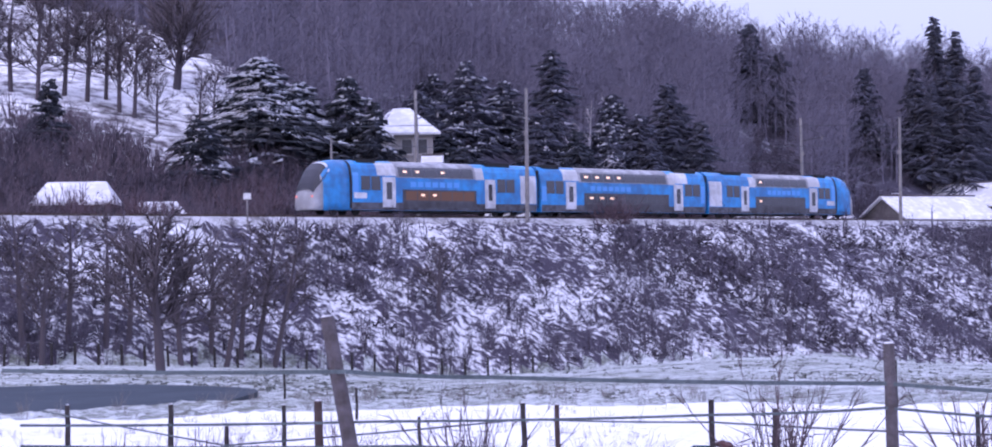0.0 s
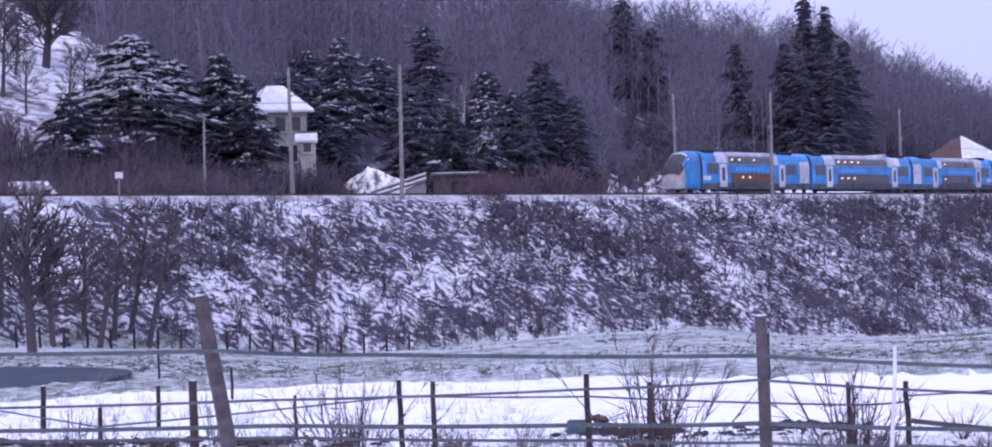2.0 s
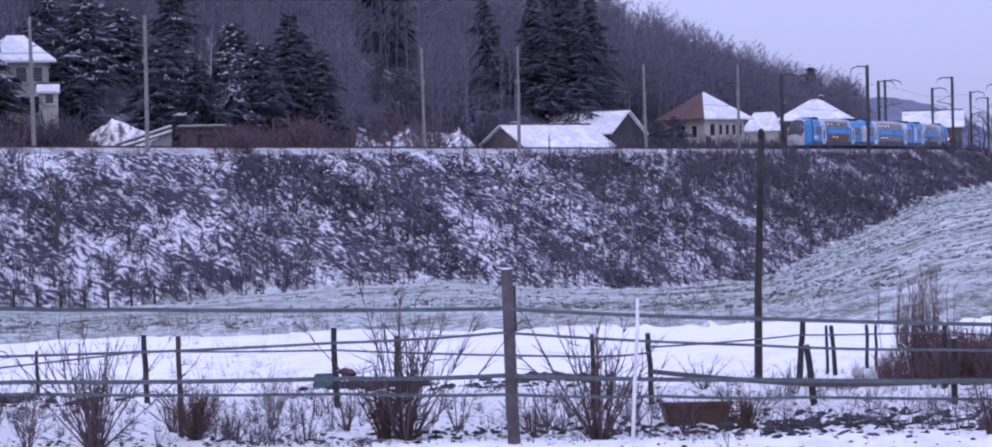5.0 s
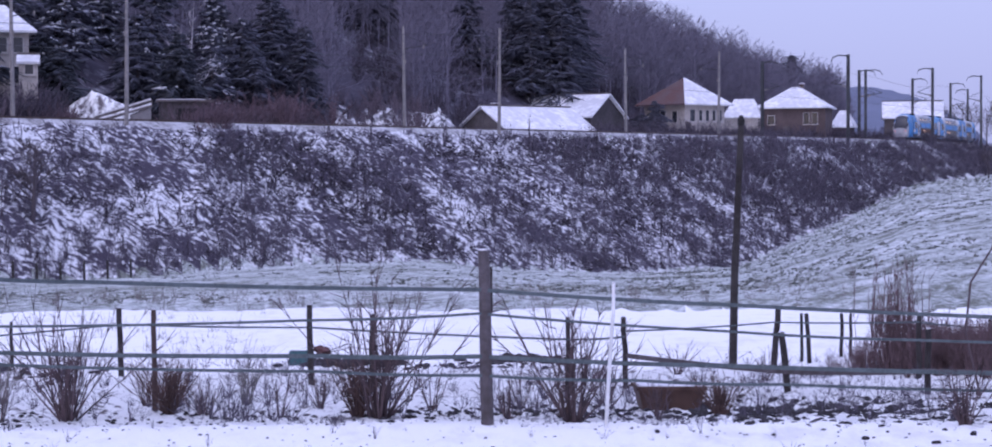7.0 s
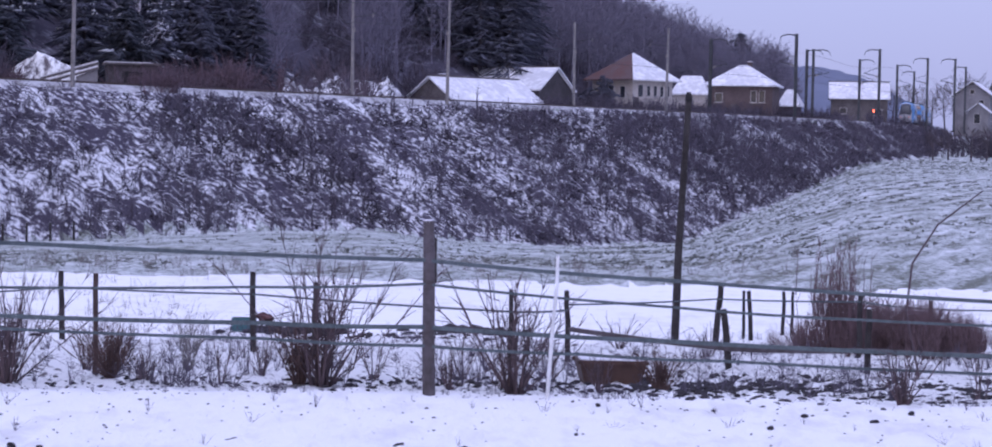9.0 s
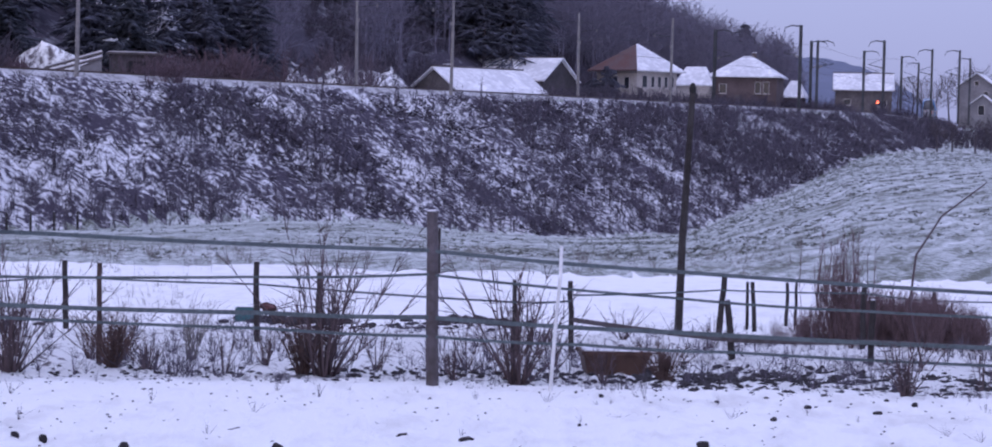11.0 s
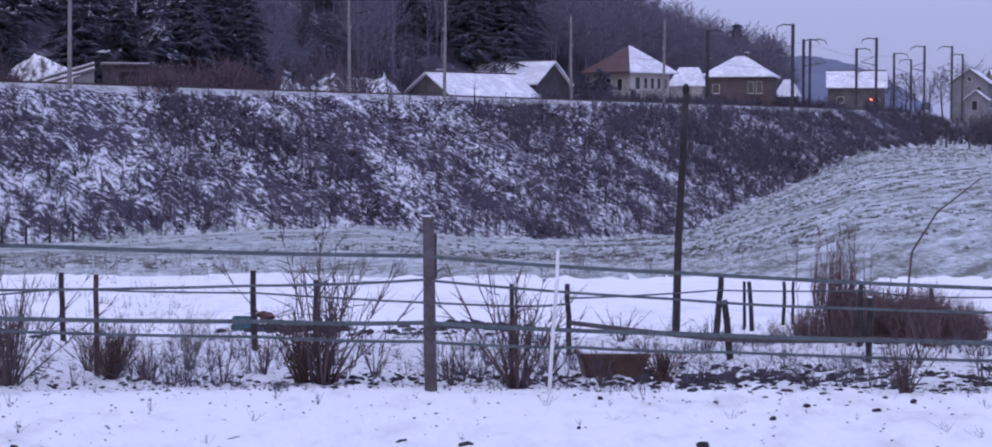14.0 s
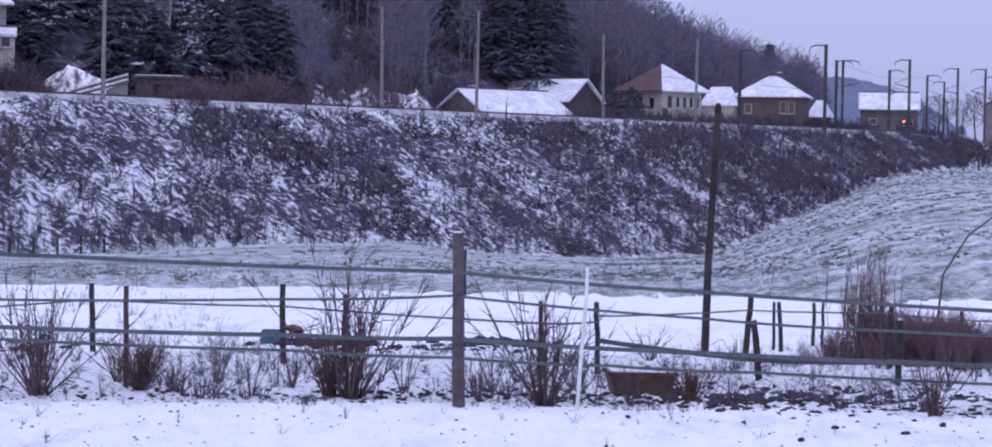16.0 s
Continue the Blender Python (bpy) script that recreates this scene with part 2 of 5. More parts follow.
# ---- mesh helpers ----
class Shape:
    """Gathers vertices and faces of one part."""

    def __init__(self):
        self.v, self.f = [], []

    def add(self, verts, faces):
        k = len(self.v)
        self.v += [tuple(p) for p in verts]
        self.f += [tuple(i + k for i in q) for q in faces]
        return self

    def box(self, x0, x1, y0, y1, z0, z1, bevel=0.0):
        b = bevel
        ring = [(x0 + b, y0), (x1 - b, y0), (x1, y0 + b), (x1, y1 - b), (x1 - b, y1), (x0 + b, y1), (x0, y1 - b), (x0, y0 + b)] if b else [(x0, y0), (x1, y0), (x1, y1), (x0, y1)]
        n = len(ring)
        verts = [(x, y, z0) for x, y in ring] + [(x, y, z1) for x, y in ring]
        return self.add(verts, [tuple(range(n - 1, -1, -1)), tuple(range(n, 2 * n))] + [(i, (i + 1) % n, n + (i + 1) % n, n + i) for i in range(n)])

    def tube(self, points, radii, n=8):
        """A tapered tube through points, closed at its ends."""
        verts, faces = [], []
        for k, (p, r) in enumerate(zip(points, radii)):
            a, b = Vector(points[max(0, k - 1)]), Vector(points[min(len(points) - 1, k + 1)])
            d = (b - a).normalized()
            side = d.cross(Vector((0.31, 0.95, 0.07))).normalized()
            up = d.cross(side)
            for i in range(n):
                c = 2 * math.pi * i / n
                verts.append(Vector(p) + (side * math.cos(c) + up * math.sin(c)) * r)
        for k in range(len(points) - 1):
            for i in range(n):
                j = (i + 1) % n
                faces.append((k * n + i, k * n + j, (k + 1) * n + j, (k + 1) * n + i))
        faces += [tuple(range(n - 1, -1, -1)), tuple(range((len(points) - 1) * n, len(points) * n))]
        return self.add(verts, faces)

    def prism(self, outline, y0, y1):
        """An outline in x, z drawn along y."""
        n = len(outline)
        return self.add([(x, y0, z) for x, z in outline] + [(x, y1, z) for x, z in outline],
                        [tuple(range(n)), tuple(range(2 * n - 1, n - 1, -1))] + [(i + n, (i + 1) % n + n, (i + 1) % n, i) for i in range(n)])

    def mesh(self, name, mat, smooth=False):
        me = bpy.data.meshes.new(name)
        me.from_pydata(self.v, [], self.f)
        bm = bmesh.new()
        bm.from_mesh(me)
        bmesh.ops.recalc_face_normals(bm, faces=bm.faces)
        bm.to_mesh(me)
        bm.free()
        me.materials.append(mat)
        if smooth:
            me.shade_smooth()
        return me


def part(name, shape, mat, parent=None, label="", smooth=False):
    ob = new(name, shape.mesh(name, mat, smooth))
    ob.parent = parent
    return tagged(ob, label)


def triangles(name, verts, tris, mat):
    """A large mesh of triangles from arrays."""
    me = bpy.data.meshes.new(name)
    n = len(tris)
    me.vertices.add(len(verts)), me.loops.add(3 * n), me.polygons.add(n)
    me.vertices.foreach_set("co", np.asarray(verts, np.float32).ravel())
    me.loops.foreach_set("vertex_index", np.asarray(tris, np.int32).ravel())
    me.polygons.foreach_set("loop_start", np.arange(0, 3 * n, 3, dtype=np.int32))
    me.update(calc_edges=True)
    me.validate()
    me.materials.append(mat)
    return me


def spikes(p0, p1, r):
    """Tapered three-sided twigs from p0 to p1 with radius r at the root: vertices and triangles."""
    p0, p1, r = np.asarray(p0, float), np.asarray(p1, float), np.asarray(r, float).reshape(-1, 1)
    d = p1 - p0
    d /= np.linalg.norm(d, axis=1, keepdims=True) + 1e-9
    a = np.cross(d, np.where(np.abs(d[:, 2:3]) > 0.9, [[1.0, 0, 0]], [[0, 0, 1.0]]))
    a /= np.linalg.norm(a, axis=1, keepdims=True) + 1e-9
    b = np.cross(d, a)
    v = np.stack([p0 + a * r, p0 + (-0.5 * a + 0.87 * b) * r, p0 + (-0.5 * a - 0.87 * b) * r, p1], 1)
    k = 4 * np.arange(len(p0))[:, None, None]
    return v.reshape(-1, 3), (k + np.array([[0, 1, 3], [1, 2, 3], [2, 0, 3]])).reshape(-1, 3)


def joined(pieces):
    vs, ts, k = [], [], 0
    for v, t in pieces:
        vs.append(v), ts.append(t + k)
        k += len(v)
    return np.concatenate(vs), np.concatenate(ts)


rng = np.random.default_rng(7)

# ---- the railway line and the land ----
RAIL_Z = 6.22
TRACK_START, TRACK_HEADING = (159.35 * math.sin(-0.2796), 159.35 * math.cos(-0.2796)), 0.540
CURVE_FROM, CURVE_TO, CURVE = 164.75, 345.0, 1.637e-3
_s = np.arange(-400.0, 1200.0, 1.0)
_h = TRACK_HEADING - CURVE * np.clip(_s - CURVE_FROM, 0, CURVE_TO - CURVE_FROM)
_x, _y = np.cumsum(np.sin(_h)), np.cumsum(np.cos(_h))
_x, _y = _x - _x[400] + TRACK_START[0], _y - _y[400] + TRACK_START[1]


def on_track(s, off=0.0):
    """x, y and heading at s metres along the line; off: metres towards the fields."""
    x, y, h = (np.interp(s, _s, q) for q in (_x, _y, _h))
    return x + math.cos(h) * off, y - math.sin(h) * off, float(h)


def polar(az, d):
    return d * np.sin(np.radians(az)), d * np.cos(np.radians(az))


_az_track, _d_track = np.degrees(np.arctan2(_x[300:900], _y[300:900])), np.hypot(_x[300:900], _y[300:900])
_k = np.argmax(_az_track)
_az_track, _d_track = _az_track[:_k], _d_track[:_k]
TOE_AZ = [-40, -22, -15.4, -12, -8.5, -4.5, -1.8, 0.7, 4.2, 6.8, 7.6, 9.35, 11.0, 11.7, 13, 16, 40]
TOE_D = [110, 124, 134, 140, 150, 164, 176, 184, 202, 221, 231, 258, 298, 319, 335, 340, 340]
TOE_Z = [-2.2, -3.1, -4.3, -5.3, -5.5, -5.5, -5.8, -7.0, -8.3, -8.6, -8.1, -5.5, -2.5, -0.7, -0.1, -0.4, -0.4]
RIDGE_AZ = [-60, -30, -22, -18, -12, -9.5, -7, -3.6, -1, 0.5, 1.8, 2.9, 3.7, 4.5, 6.1, 6.9, 9.0, 9.7, 10.5, 12, 40]
RIDGE_EL = [10, 10, 10, 9.8, 8.8, 7.8, 7.1, 6.35, 6.1, 5.8, 5.65, 5.25, 4.9, 4.4, 3.65, 3.3, 2.35, 1.9, 1.5, 1.0, 1.0]
POND_Z = -1.62


def land(x, y):
    """Height of the land at arrays x, y, and the region of each place."""
    x, y = np.asarray(x, float), np.asarray(y, float)
    d, az = np.hypot(x, y), np.degrees(np.arctan2(x, y))
    td, tz = np.interp(az, TOE_AZ, TOE_D), np.interp(az, TOE_AZ, TOE_Z)
    z = np.interp(d, [17.4, 18.8], [0.03, 0.0]) + np.interp(d, [0, 17.6, 26, 50], [0, 0, -0.42, -1.28])
    z = np.where(d > 50, -1.28 + (tz + 1.28) * np.clip((d - 50) / (td - 50), 0, 1), z)
    beyond = np.clip((d - td - 14) / 110, 0, 1)
    z = np.where(az > 11, z + beyond * np.clip((az - 11) / 1.5, 0, 1) * 5.0, z)
    z = np.where(np.abs(az) > 60, 0.0, z)
    region = np.where(d < 18.0 + 0.25 * np.sin(az * 2.3) + 0.2 * np.sin(az * 5.1) + 0.12 * np.sin(az * 13.7 + 2 * np.sin(az * 3.1)), 0, np.where(d < 27, 1, np.where(d < 50 + 1.2 * np.sin(az), 0, 2)))
    # distance from the line, towards the fields
    dist, side = np.full(x.shape, 1e9), np.zeros(x.shape)
    for i in range(280, 1100, 6):
        dd = np.hypot(x - _x[i], y - _y[i])
        o = (x - _x[i]) * math.cos(_h[i]) - (y - _y[i]) * math.sin(_h[i])
        near = dd < dist
        dist, side = np.where(near, dd, dist), np.where(near, o, side)
    front = np.abs(az) < 75
    bank = RAIL_Z - 0.75 - np.maximum(0, side - 3.9) / 1.6
    on_bank = front & (side > 3.3) & (bank > z)
    z = np.where(front & (side > -60) & (bank > z), bank, z)
    region = np.where(on_bank, 3, region)
    # behind the line: a yard, then the wooded hill
    behind = front & (side < -4.2)
    yard = np.interp(az, [-40, 2, 7, 14], [4.6, 4.4, 5.4, 6.2])
    line_d = np.interp(az, _az_track, _d_track)
    ridge = line_d + np.interp(az, [-25, 9], [150, 110])
    top = 2.2 + ridge * np.tan(np.radians(np.interp(az, RIDGE_AZ, RIDGE_EL))) - np.interp(az, [-6, 0, 2.5, 4.5, 6, 9.5], [8.6, 8.0, 6.6, 7.6, 8.3, 9.2])
    up = np.clip((d - line_d - np.interp(az, [-16, -5, 6], [12, 26, 45])) / (ridge - line_d - 20), 0, 1.0)
    hill = yard + np.maximum(0, top - yard) * up ** 0.9
    # a terraced garden above the line
    garden = yard + 4.4 * np.clip((d - line_d - 13) / 22, 0, 1) * np.clip(2.0 - np.abs(az + 2.6) / 1.3, 0, 1) * (1 + 0.12 * np.sin(az * 4.3) + 0.08 * np.sin(az * 9.1))
    terraced = behind & (garden > hill + 0.2) & (d < line_d + 48)
    hill = np.where(d < line_d + 48, np.maximum(hill, garden), hill)
    z = np.where(behind, np.maximum(hill, np.where(side > -7, bank - 0.3, -99)), z)
    region = np.where(behind, np.where(up > 0.0, 4, 1), region)
    # the open meadow on the slope, under the edge of the forest
    el = np.degrees(np.arctan2(z - 2.2, d))
    edge = np.interp(az, [-40, -24, -20.5, -17.8], [8.2, 7.4, 6.7, 5.6])
    region = np.where(behind & (az + 0.25 * np.sin(d / 9) < -17.7) & (up > 0.1) & (el < edge), 5, region)
    region = np.where(terraced & (np.sin(az * 5 + d / 4) + np.sin(d / 2.1 + az * 2) > -0.2), 5, region)
    px, py = polar(-24.6, 64.9)
    in_pond = np.hypot(((x - px) * 0.92 + (y - py) * 0.39) / 8.2, (-(x - px) * 0.39 + (y - py) * 0.92) / 7.8)
    z = np.where(in_pond < 1, POND_Z - 0.25, np.where(in_pond < 1.25, np.minimum(z, POND_Z + 0.9 * (in_pond - 0.95)), z))
    return z, region


def ground_at(x, y):
    return float(land(np.array([x]), np.array([y]))[0][0])


def build_ground():
    az = np.concatenate([np.arange(-180, -36, 9.0), np.arange(-36, 24, 0.25), np.arange(24, 180, 9.0)])
    d = np.concatenate([[0.02, 1, 3, 6, 9], np.arange(11, 16, 0.6), np.arange(16, 19, 0.14), np.arange(19, 28, 0.3), np.arange(28, 60, 0.6), np.arange(60, 440, 1.8), np.geomspace(445, 4000, 16)])
    A, D = np.meshgrid(az, d)
    X, Y = polar(A, D)
    Z, region = land(X, Y)
    fine = D < 450
    for k, (size, amount) in enumerate(((0.9, 0.05), (3.1, 0.1), (9.0, 0.25))):
        wave = np.sin(X / size + 1.3 * np.sin(Y / size * 0.7 + k)) * np.sin(Y / size * 1.1 + 1.7 * np.sin(X / size * 0.6))
        Z = Z + wave * np.where(region == 3, amount * 1.3, np.where(region == 4, amount * 2, np.where(region == 2, 0.3, 1.0) * amount * np.clip(D / 120, 0.12, 0.6))) * fine
    rough = np.random.default_rng(21).normal(0, 1, X.shape)
    Z = Z + rough * np.where((region == 1) & (D < 28), np.interp(D, [18, 20.5], [0.008, 0.028]), np.where((region == 2) & (D < 110), 0.035, np.where((region == 3), 0.16, np.where(D < 17.5, 0.012, 0.004)))) * (D < 400) * (D > 10)
    n, m = X.shape
    verts = np.stack([X, Y, Z], -1).reshape(-1, 3)
    i, j = np.meshgrid(np.arange(n - 1), np.arange(m), indexing="ij")
    j2 = (j + 1) % m
    quads = np.stack([i * m + j, i * m + j2, (i + 1) * m + j2, (i + 1) * m + j], -1).reshape(-1, 4)
    fan = np.array([(0, k + 1, k) for k in range(1, m - 1)])
    tris = np.concatenate([quads[:, [0, 2, 1]], quads[:, [0, 3, 2]], fan])
    me = triangles("ground", verts, tris, M["snow"])
    for key in ("lawn", "stubble", "bank", "hill", "slope"):
        me.materials.append(M[key])
    reg = region[i, j].ravel()
    reg = np.concatenate([reg, reg, np.zeros(len(fan))])
    me.polygons.foreach_set("material_index", reg.astype(np.int32))
    me.shade_smooth()
    tagged(new("ground", me), "snow-covered land with fields, bank and hillside", "ground", kind="structure")


build_ground()

# ---- the track ----
def build_track():
    ss = np.arange(-120, 640, 4.0)

    def ribbon(name, profile, mat, label):
        sh = Shape()
        n = len(profile)
        verts = []
        for s in ss:
            for off, z in profile:
                x, y, _ = on_track(s, off)
                verts.append((x, y, z))
        faces = [(k * n + i, (k + 1) * n + i, (k + 1) * n + (i + 1) % n, k * n + (i + 1) % n) for k in range(len(ss) - 1) for i in range(n)]
        sh.add(verts, faces)
        return tagged(part(name, sh, mat), label, "railway track", kind="structure")

    z = RAIL_Z
    ribbon("ballast_bed", [(-3.2, z - 0.9), (-2.0, z - 0.2), (2.0, z - 0.2), (3.2, z - 0.9)], M["ballast"], "grey stone ballast bed dusted with snow")
    for off in (-0.75, 0.75):
        ribbon("rail", [(off - 0.04, z - 0.2), (off - 0.04, z), (off + 0.04, z), (off + 0.04, z - 0.2)], M["rail"], "brown steel rail on the ballast bed")


build_track()

# ---- the train: two end cars with cabs and one between them ----
PROFILE = [(1.34, 0.38), (1.40, 1.0), (1.40, 2.6), (1.38, 3.05), (1.27, 3.6), (1.12, 3.95), (0.8, 4.2), (0.4, 4.3), (0.0, 4.32)]
_pz, _py = [q[1] for q in PROFILE], [q[0] for q in PROFILE]
NOSE_X = [0.0, 0.1, 0.35, 0.8, 1.35, 1.9, 2.6, 3.65]
NOSE_H = [1.35, 1.85, 2.55, 3.35, 3.92, 4.18, 4.3, 4.32]
NOSE_W = [0.95, 1.08, 1.2, 1.3, 1.36, 1.39, 1.4, 1.4]


def side_y(z):
    return float(np.interp(z, _pz, _py))


def section(x, height=4.32, width=1.4):
    k, w = (height - 0.38) / 3.94, width / 1.4
    right = [(x, -y * w, 0.38 + (z - 0.38) * k) for y, z in PROFILE]
    return right + [(x, y * w, 0.38 + (z - 0.38) * k) for y, z in PROFILE[-2::-1]]


def loft(sections):
    n = len(sections[0])
    verts = [p for s in sections for p in s]
    faces = [(k * n + i, (k + 1) * n + i, (k + 1) * n + i + 1, k * n + i + 1) for k in range(len(sections) - 1) for i in range(n - 1)]
    faces += [(k * n, k * n + n - 1, (k + 1) * n + n - 1, (k + 1) * n) for k in range(len(sections) - 1)]
    faces += [tuple(range(n)), tuple(range(len(sections) * n - 1, (len(sections) - 1) * n - 1, -1))]
    return verts, faces


def panel(x0, x1, z0, z1, proud, sign, flip):
    """A sheet that follows the car's side, 30 mm thick."""
    if flip:
        x0, x1 = flip - x1, flip - x0
    zs = sorted({z0, z1, *[z for z in _pz if z0 < z < z1]})
    sh, n = Shape(), len(zs)
    verts = []
    for x in (x0, x1):
        verts += [(x, sign * (side_y(z) + proud), z) for z in zs] + [(x, sign * (side_y(z) + proud - 0.03), z) for z in reversed(zs)]
    m = 2 * n
    faces = [(i, (i + 1) % m, m + (i + 1) % m, m + i) for i in range(m)] + [tuple(range(m)), tuple(range(2 * m - 1, m - 1, -1))]
    return sh.add(verts, faces)


def build_car(kind, length, flip, label):
    car = tagged(new("rail_car"), label, "train car", "cars of the train")
    F = length if flip else 0
    cab = kind == "end"
    x0, x1 = (3.65, length - 0.25) if cab else (0.25, length - 0.25)
    a, b = (F - x1, F - x0) if flip else (x0, x1)
    part("body", Shape().add(*loft([section(a), section(b)])), M["blue"], car)

    def put(name, xa, xb, za, zb, proud, mat, parent=car, lab="", sides=(-1, 1)):
        made = None
        for sgn in sides:
            made = part(name, panel(xa, xb, za, zb, proud, sgn, F), mat, parent, lab)
        return made

    if cab:
        rings = [section(x, h, w) for x, h, w in zip(NOSE_X, NOSE_H, NOSE_W)]
        if flip:
            rings = [[(F - x, y, z) for x, y, z in r] for r in rings]
        nose = part("cab_front", Shape().add(*loft(rings[:4])), M["cab"], car, "light grey rounded cab front", smooth=True)
        part("cab_side", Shape().add(*loft(rings[3:])), M["blue"], car, "bright blue cab side", smooth=True)
        # windscreen, laid on the slope of the cab
        def wrap(u, w_share, lift):
            h, w = np.interp(u, NOSE_X, NOSE_H), np.interp(u, NOSE_X, NOSE_W)
            x = u - 0.05
            return [((F - x if flip else x), y * w / 1.4, 0.38 + (float(np.interp(abs(y), _py[::-1], _pz[::-1])) - 0.38) * (h - 0.38) / 3.94 + lift) for y in np.linspace(-w_share, w_share, 9)]
        rows = [wrap(u, w_at, 0.07) for u, w_at in ((0.12, 1.24), (0.3, 1.3), (0.55, 1.34), (0.9, 1.34), (1.4, 1.3))]
        sh = Shape()
        sh.add([p for r in rows for p in r], [(k * 9 + i, k * 9 + i + 1, k * 9 + i + 10, k * 9 + i + 9) for k in range(4) for i in range(8)])
        part("windscreen", sh, M["windscreen"], nose, "dark sloping windscreen")
        rim = [wrap(u, w_at, 0.075) for u, w_at in ((1.4, 1.3), (1.62, 1.28))]
        part("rim", Shape().add(rim[0] + rim[1], [(i, i + 1, i + 10, i + 9) for i in range(8)]), M["white"], nose, "white rim over the windscreen")
        sh = Shape()
        x_lo, x_hi = sorted((F - 0.05 if flip else 0.05, F - 1.2 if flip else 1.2))
        sh.box(x_lo, x_hi, -1.0, 1.0, 0.32, 0.85, 0.1)
        part("buffer_beam", sh, M["under"], nose, "black coupler beam under the cab")
        for sgn in (-1, 1):
            xl, xr = sorted((F + 0.0 if flip else 0.0, F - 0.3 if flip else 0.3))
            part("tail_lamp", Shape().box(xl, xr, sgn * 0.85 - 0.12, sgn * 0.85 + 0.12, 1.35, 1.5, 0.02), M["tail_red"], nose, "small red tail lamp")
        spans = dict(win1=(4.8, 6.9), door1=(7.15, 8.6), deck=(9.1, 17.9), door2=(19.2, 20.5), win2=(20.75, 22.9))
        put("joint_strip", 3.55, 3.8, 0.5, 4.25, 0.012, M["under"])
        put("white_panel", 6.6, 8.8, 3.12, 4.15, 0.012, M["white"])
        put("white_panel", 4.0, 5.4, 1.3, 1.75, 0.012, M["white"])
        put("white_panel", 3.9, 4.5, 1.75, 3.3, 0.012, M["pale_blue"])
        put("white_panel", 23.7, 25.7, 1.04, 3.4, 0.012, M["white"])
    else:
        spans = dict(win1=(1.0, 3.3), door1=(3.6, 5.0), deck=(5.8, 18.2), door2=(19.2, 20.6), win2=(20.9, 23.3))
        put("white_panel", 3.3, 5.8, 3.1, 4.1, 0.012, M["white"])
        put("white_panel", 19.0, 21.4, 3.1, 4.1, 0.012, M["white"])
        put("white_panel", 0.4, 1.0, 1.3, 2.6, 0.012, M["pale_blue"])
        put("white_panel", 23.4, 24.0, 1.3, 2.9, 0.012, M["pale_blue"])
    d0, d1 = spans["deck"]
    put("roof_band", d0 - 0.4, d1 + 0.2, 2.98, 4.3, 0.016, M["grey"], lab="grey upper-deck band")
    put("upper_band", d0 - 0.1, d1 - 0.1, 3.04, 3.82, 0.02, M["upper_glass"], lab="dark upper-deck window band")
    put("white_panel", d1 + 0.2, d1 + 1.2, 2.95, 3.95, 0.016, M["white"])
    put("skirt", a + 0.1 if not flip else F - b + 0.1, (b if not flip else F - a) - 0.1, 0.4, 0.98, 0.018, M["skirt"], lab="dirty grey skirt")
    put("window_band", d0 + 0.3, d1 + 0.2, 0.62, 2.05, 0.02, M["band"], lab="dark grey lower window band")
    # roof equipment at the low ends, near-black to draw the roof's shadow line
    for e0, e1 in ((spans["win1"][0], spans["win1"][1]), (spans["win2"][0] - 1, spans["win2"][1])):
        p, q = (F - e1, F - e0) if flip else (e0, e1)
        part("roof_unit", Shape().box(p, q, -0.95, 0.95, 4.1, 4.42, 0.1), M["under"], car, "roof equipment, darkened for the roof's shadow line")
    # doors
    for key in ("door1", "door2"):
        u, w = spans[key]
        for sgn in (-1, 1):
            door = part("door", panel(u, w, 0.62, 3.0, 0.024, sgn, F), M["white"], car, "white passenger door")
            part("door_pane", panel(u + 0.42, w - 0.42, 1.25, 2.6, 0.034, sgn, F), M["glass"], door)
    # windows: the low ends, then both decks
    n = 6 if cab else 8
    pitch = (d1 - d0) / n
    lit = {(2.95, 0): 1, (2.95, 1): 1, (2.95, 3): 1, (0.95, 1): 1, (0.95, 2): 1} if not flip and cab else {(2.95, 0): 1, (2.95, 1): 1, (2.95, 2): 1, (2.95, 3): 1, (0.95, 0): 1, (0.95, 1): 1, (0.95, 2): 1} if not cab else {(2.95, 5): 1, (0.95, 5): 1}
    for sgn in (-1, 1):
        for key in ("win1", "win2"):
            u, w = spans[key]
            put("window", u, (u + w) / 2 - 0.06, 1.95, 3.05, 0.02, M["glass"], sides=(sgn,))
            put("window", (u + w) / 2 + 0.06, w, 1.95, 3.05, 0.02, M["glass"], sides=(sgn,))
        for i in range(n):
            for z0, z1 in ((3.12, 3.76), (1.2, 1.92)):
                row = 2.95 if z0 > 2 else 0.95
                u = d0 + (0.6 if z0 < 2 else 0) + i * (pitch - (0.1 if z0 < 2 else 0))
                warm = (cab and not flip) and z0 < 2
                pane = put("window", u + 0.06, u + pitch - 0.14, z0, z1, 0.024, M["saloon"] if warm else M["glass"], lab="warmly lit window" if warm else "", sides=(sgn,))
                if (row, i) in lit:
                    put("lamp_glow", u + 0.45, u + pitch - 0.6, z1 - 0.38, z1 - 0.2, 0.03, M["lit"], parent=pane, lab="bright saloon lamp", sides=(sgn,))
        # worn writing on the side, too small to read
        for i in range(7):
            put("letter_bar", d0 + 1.2 + i * 0.85, d0 + 1.85 + i * 0.85, 2.25, 2.68, 0.014, M["pale_blue"], sides=(sgn,))
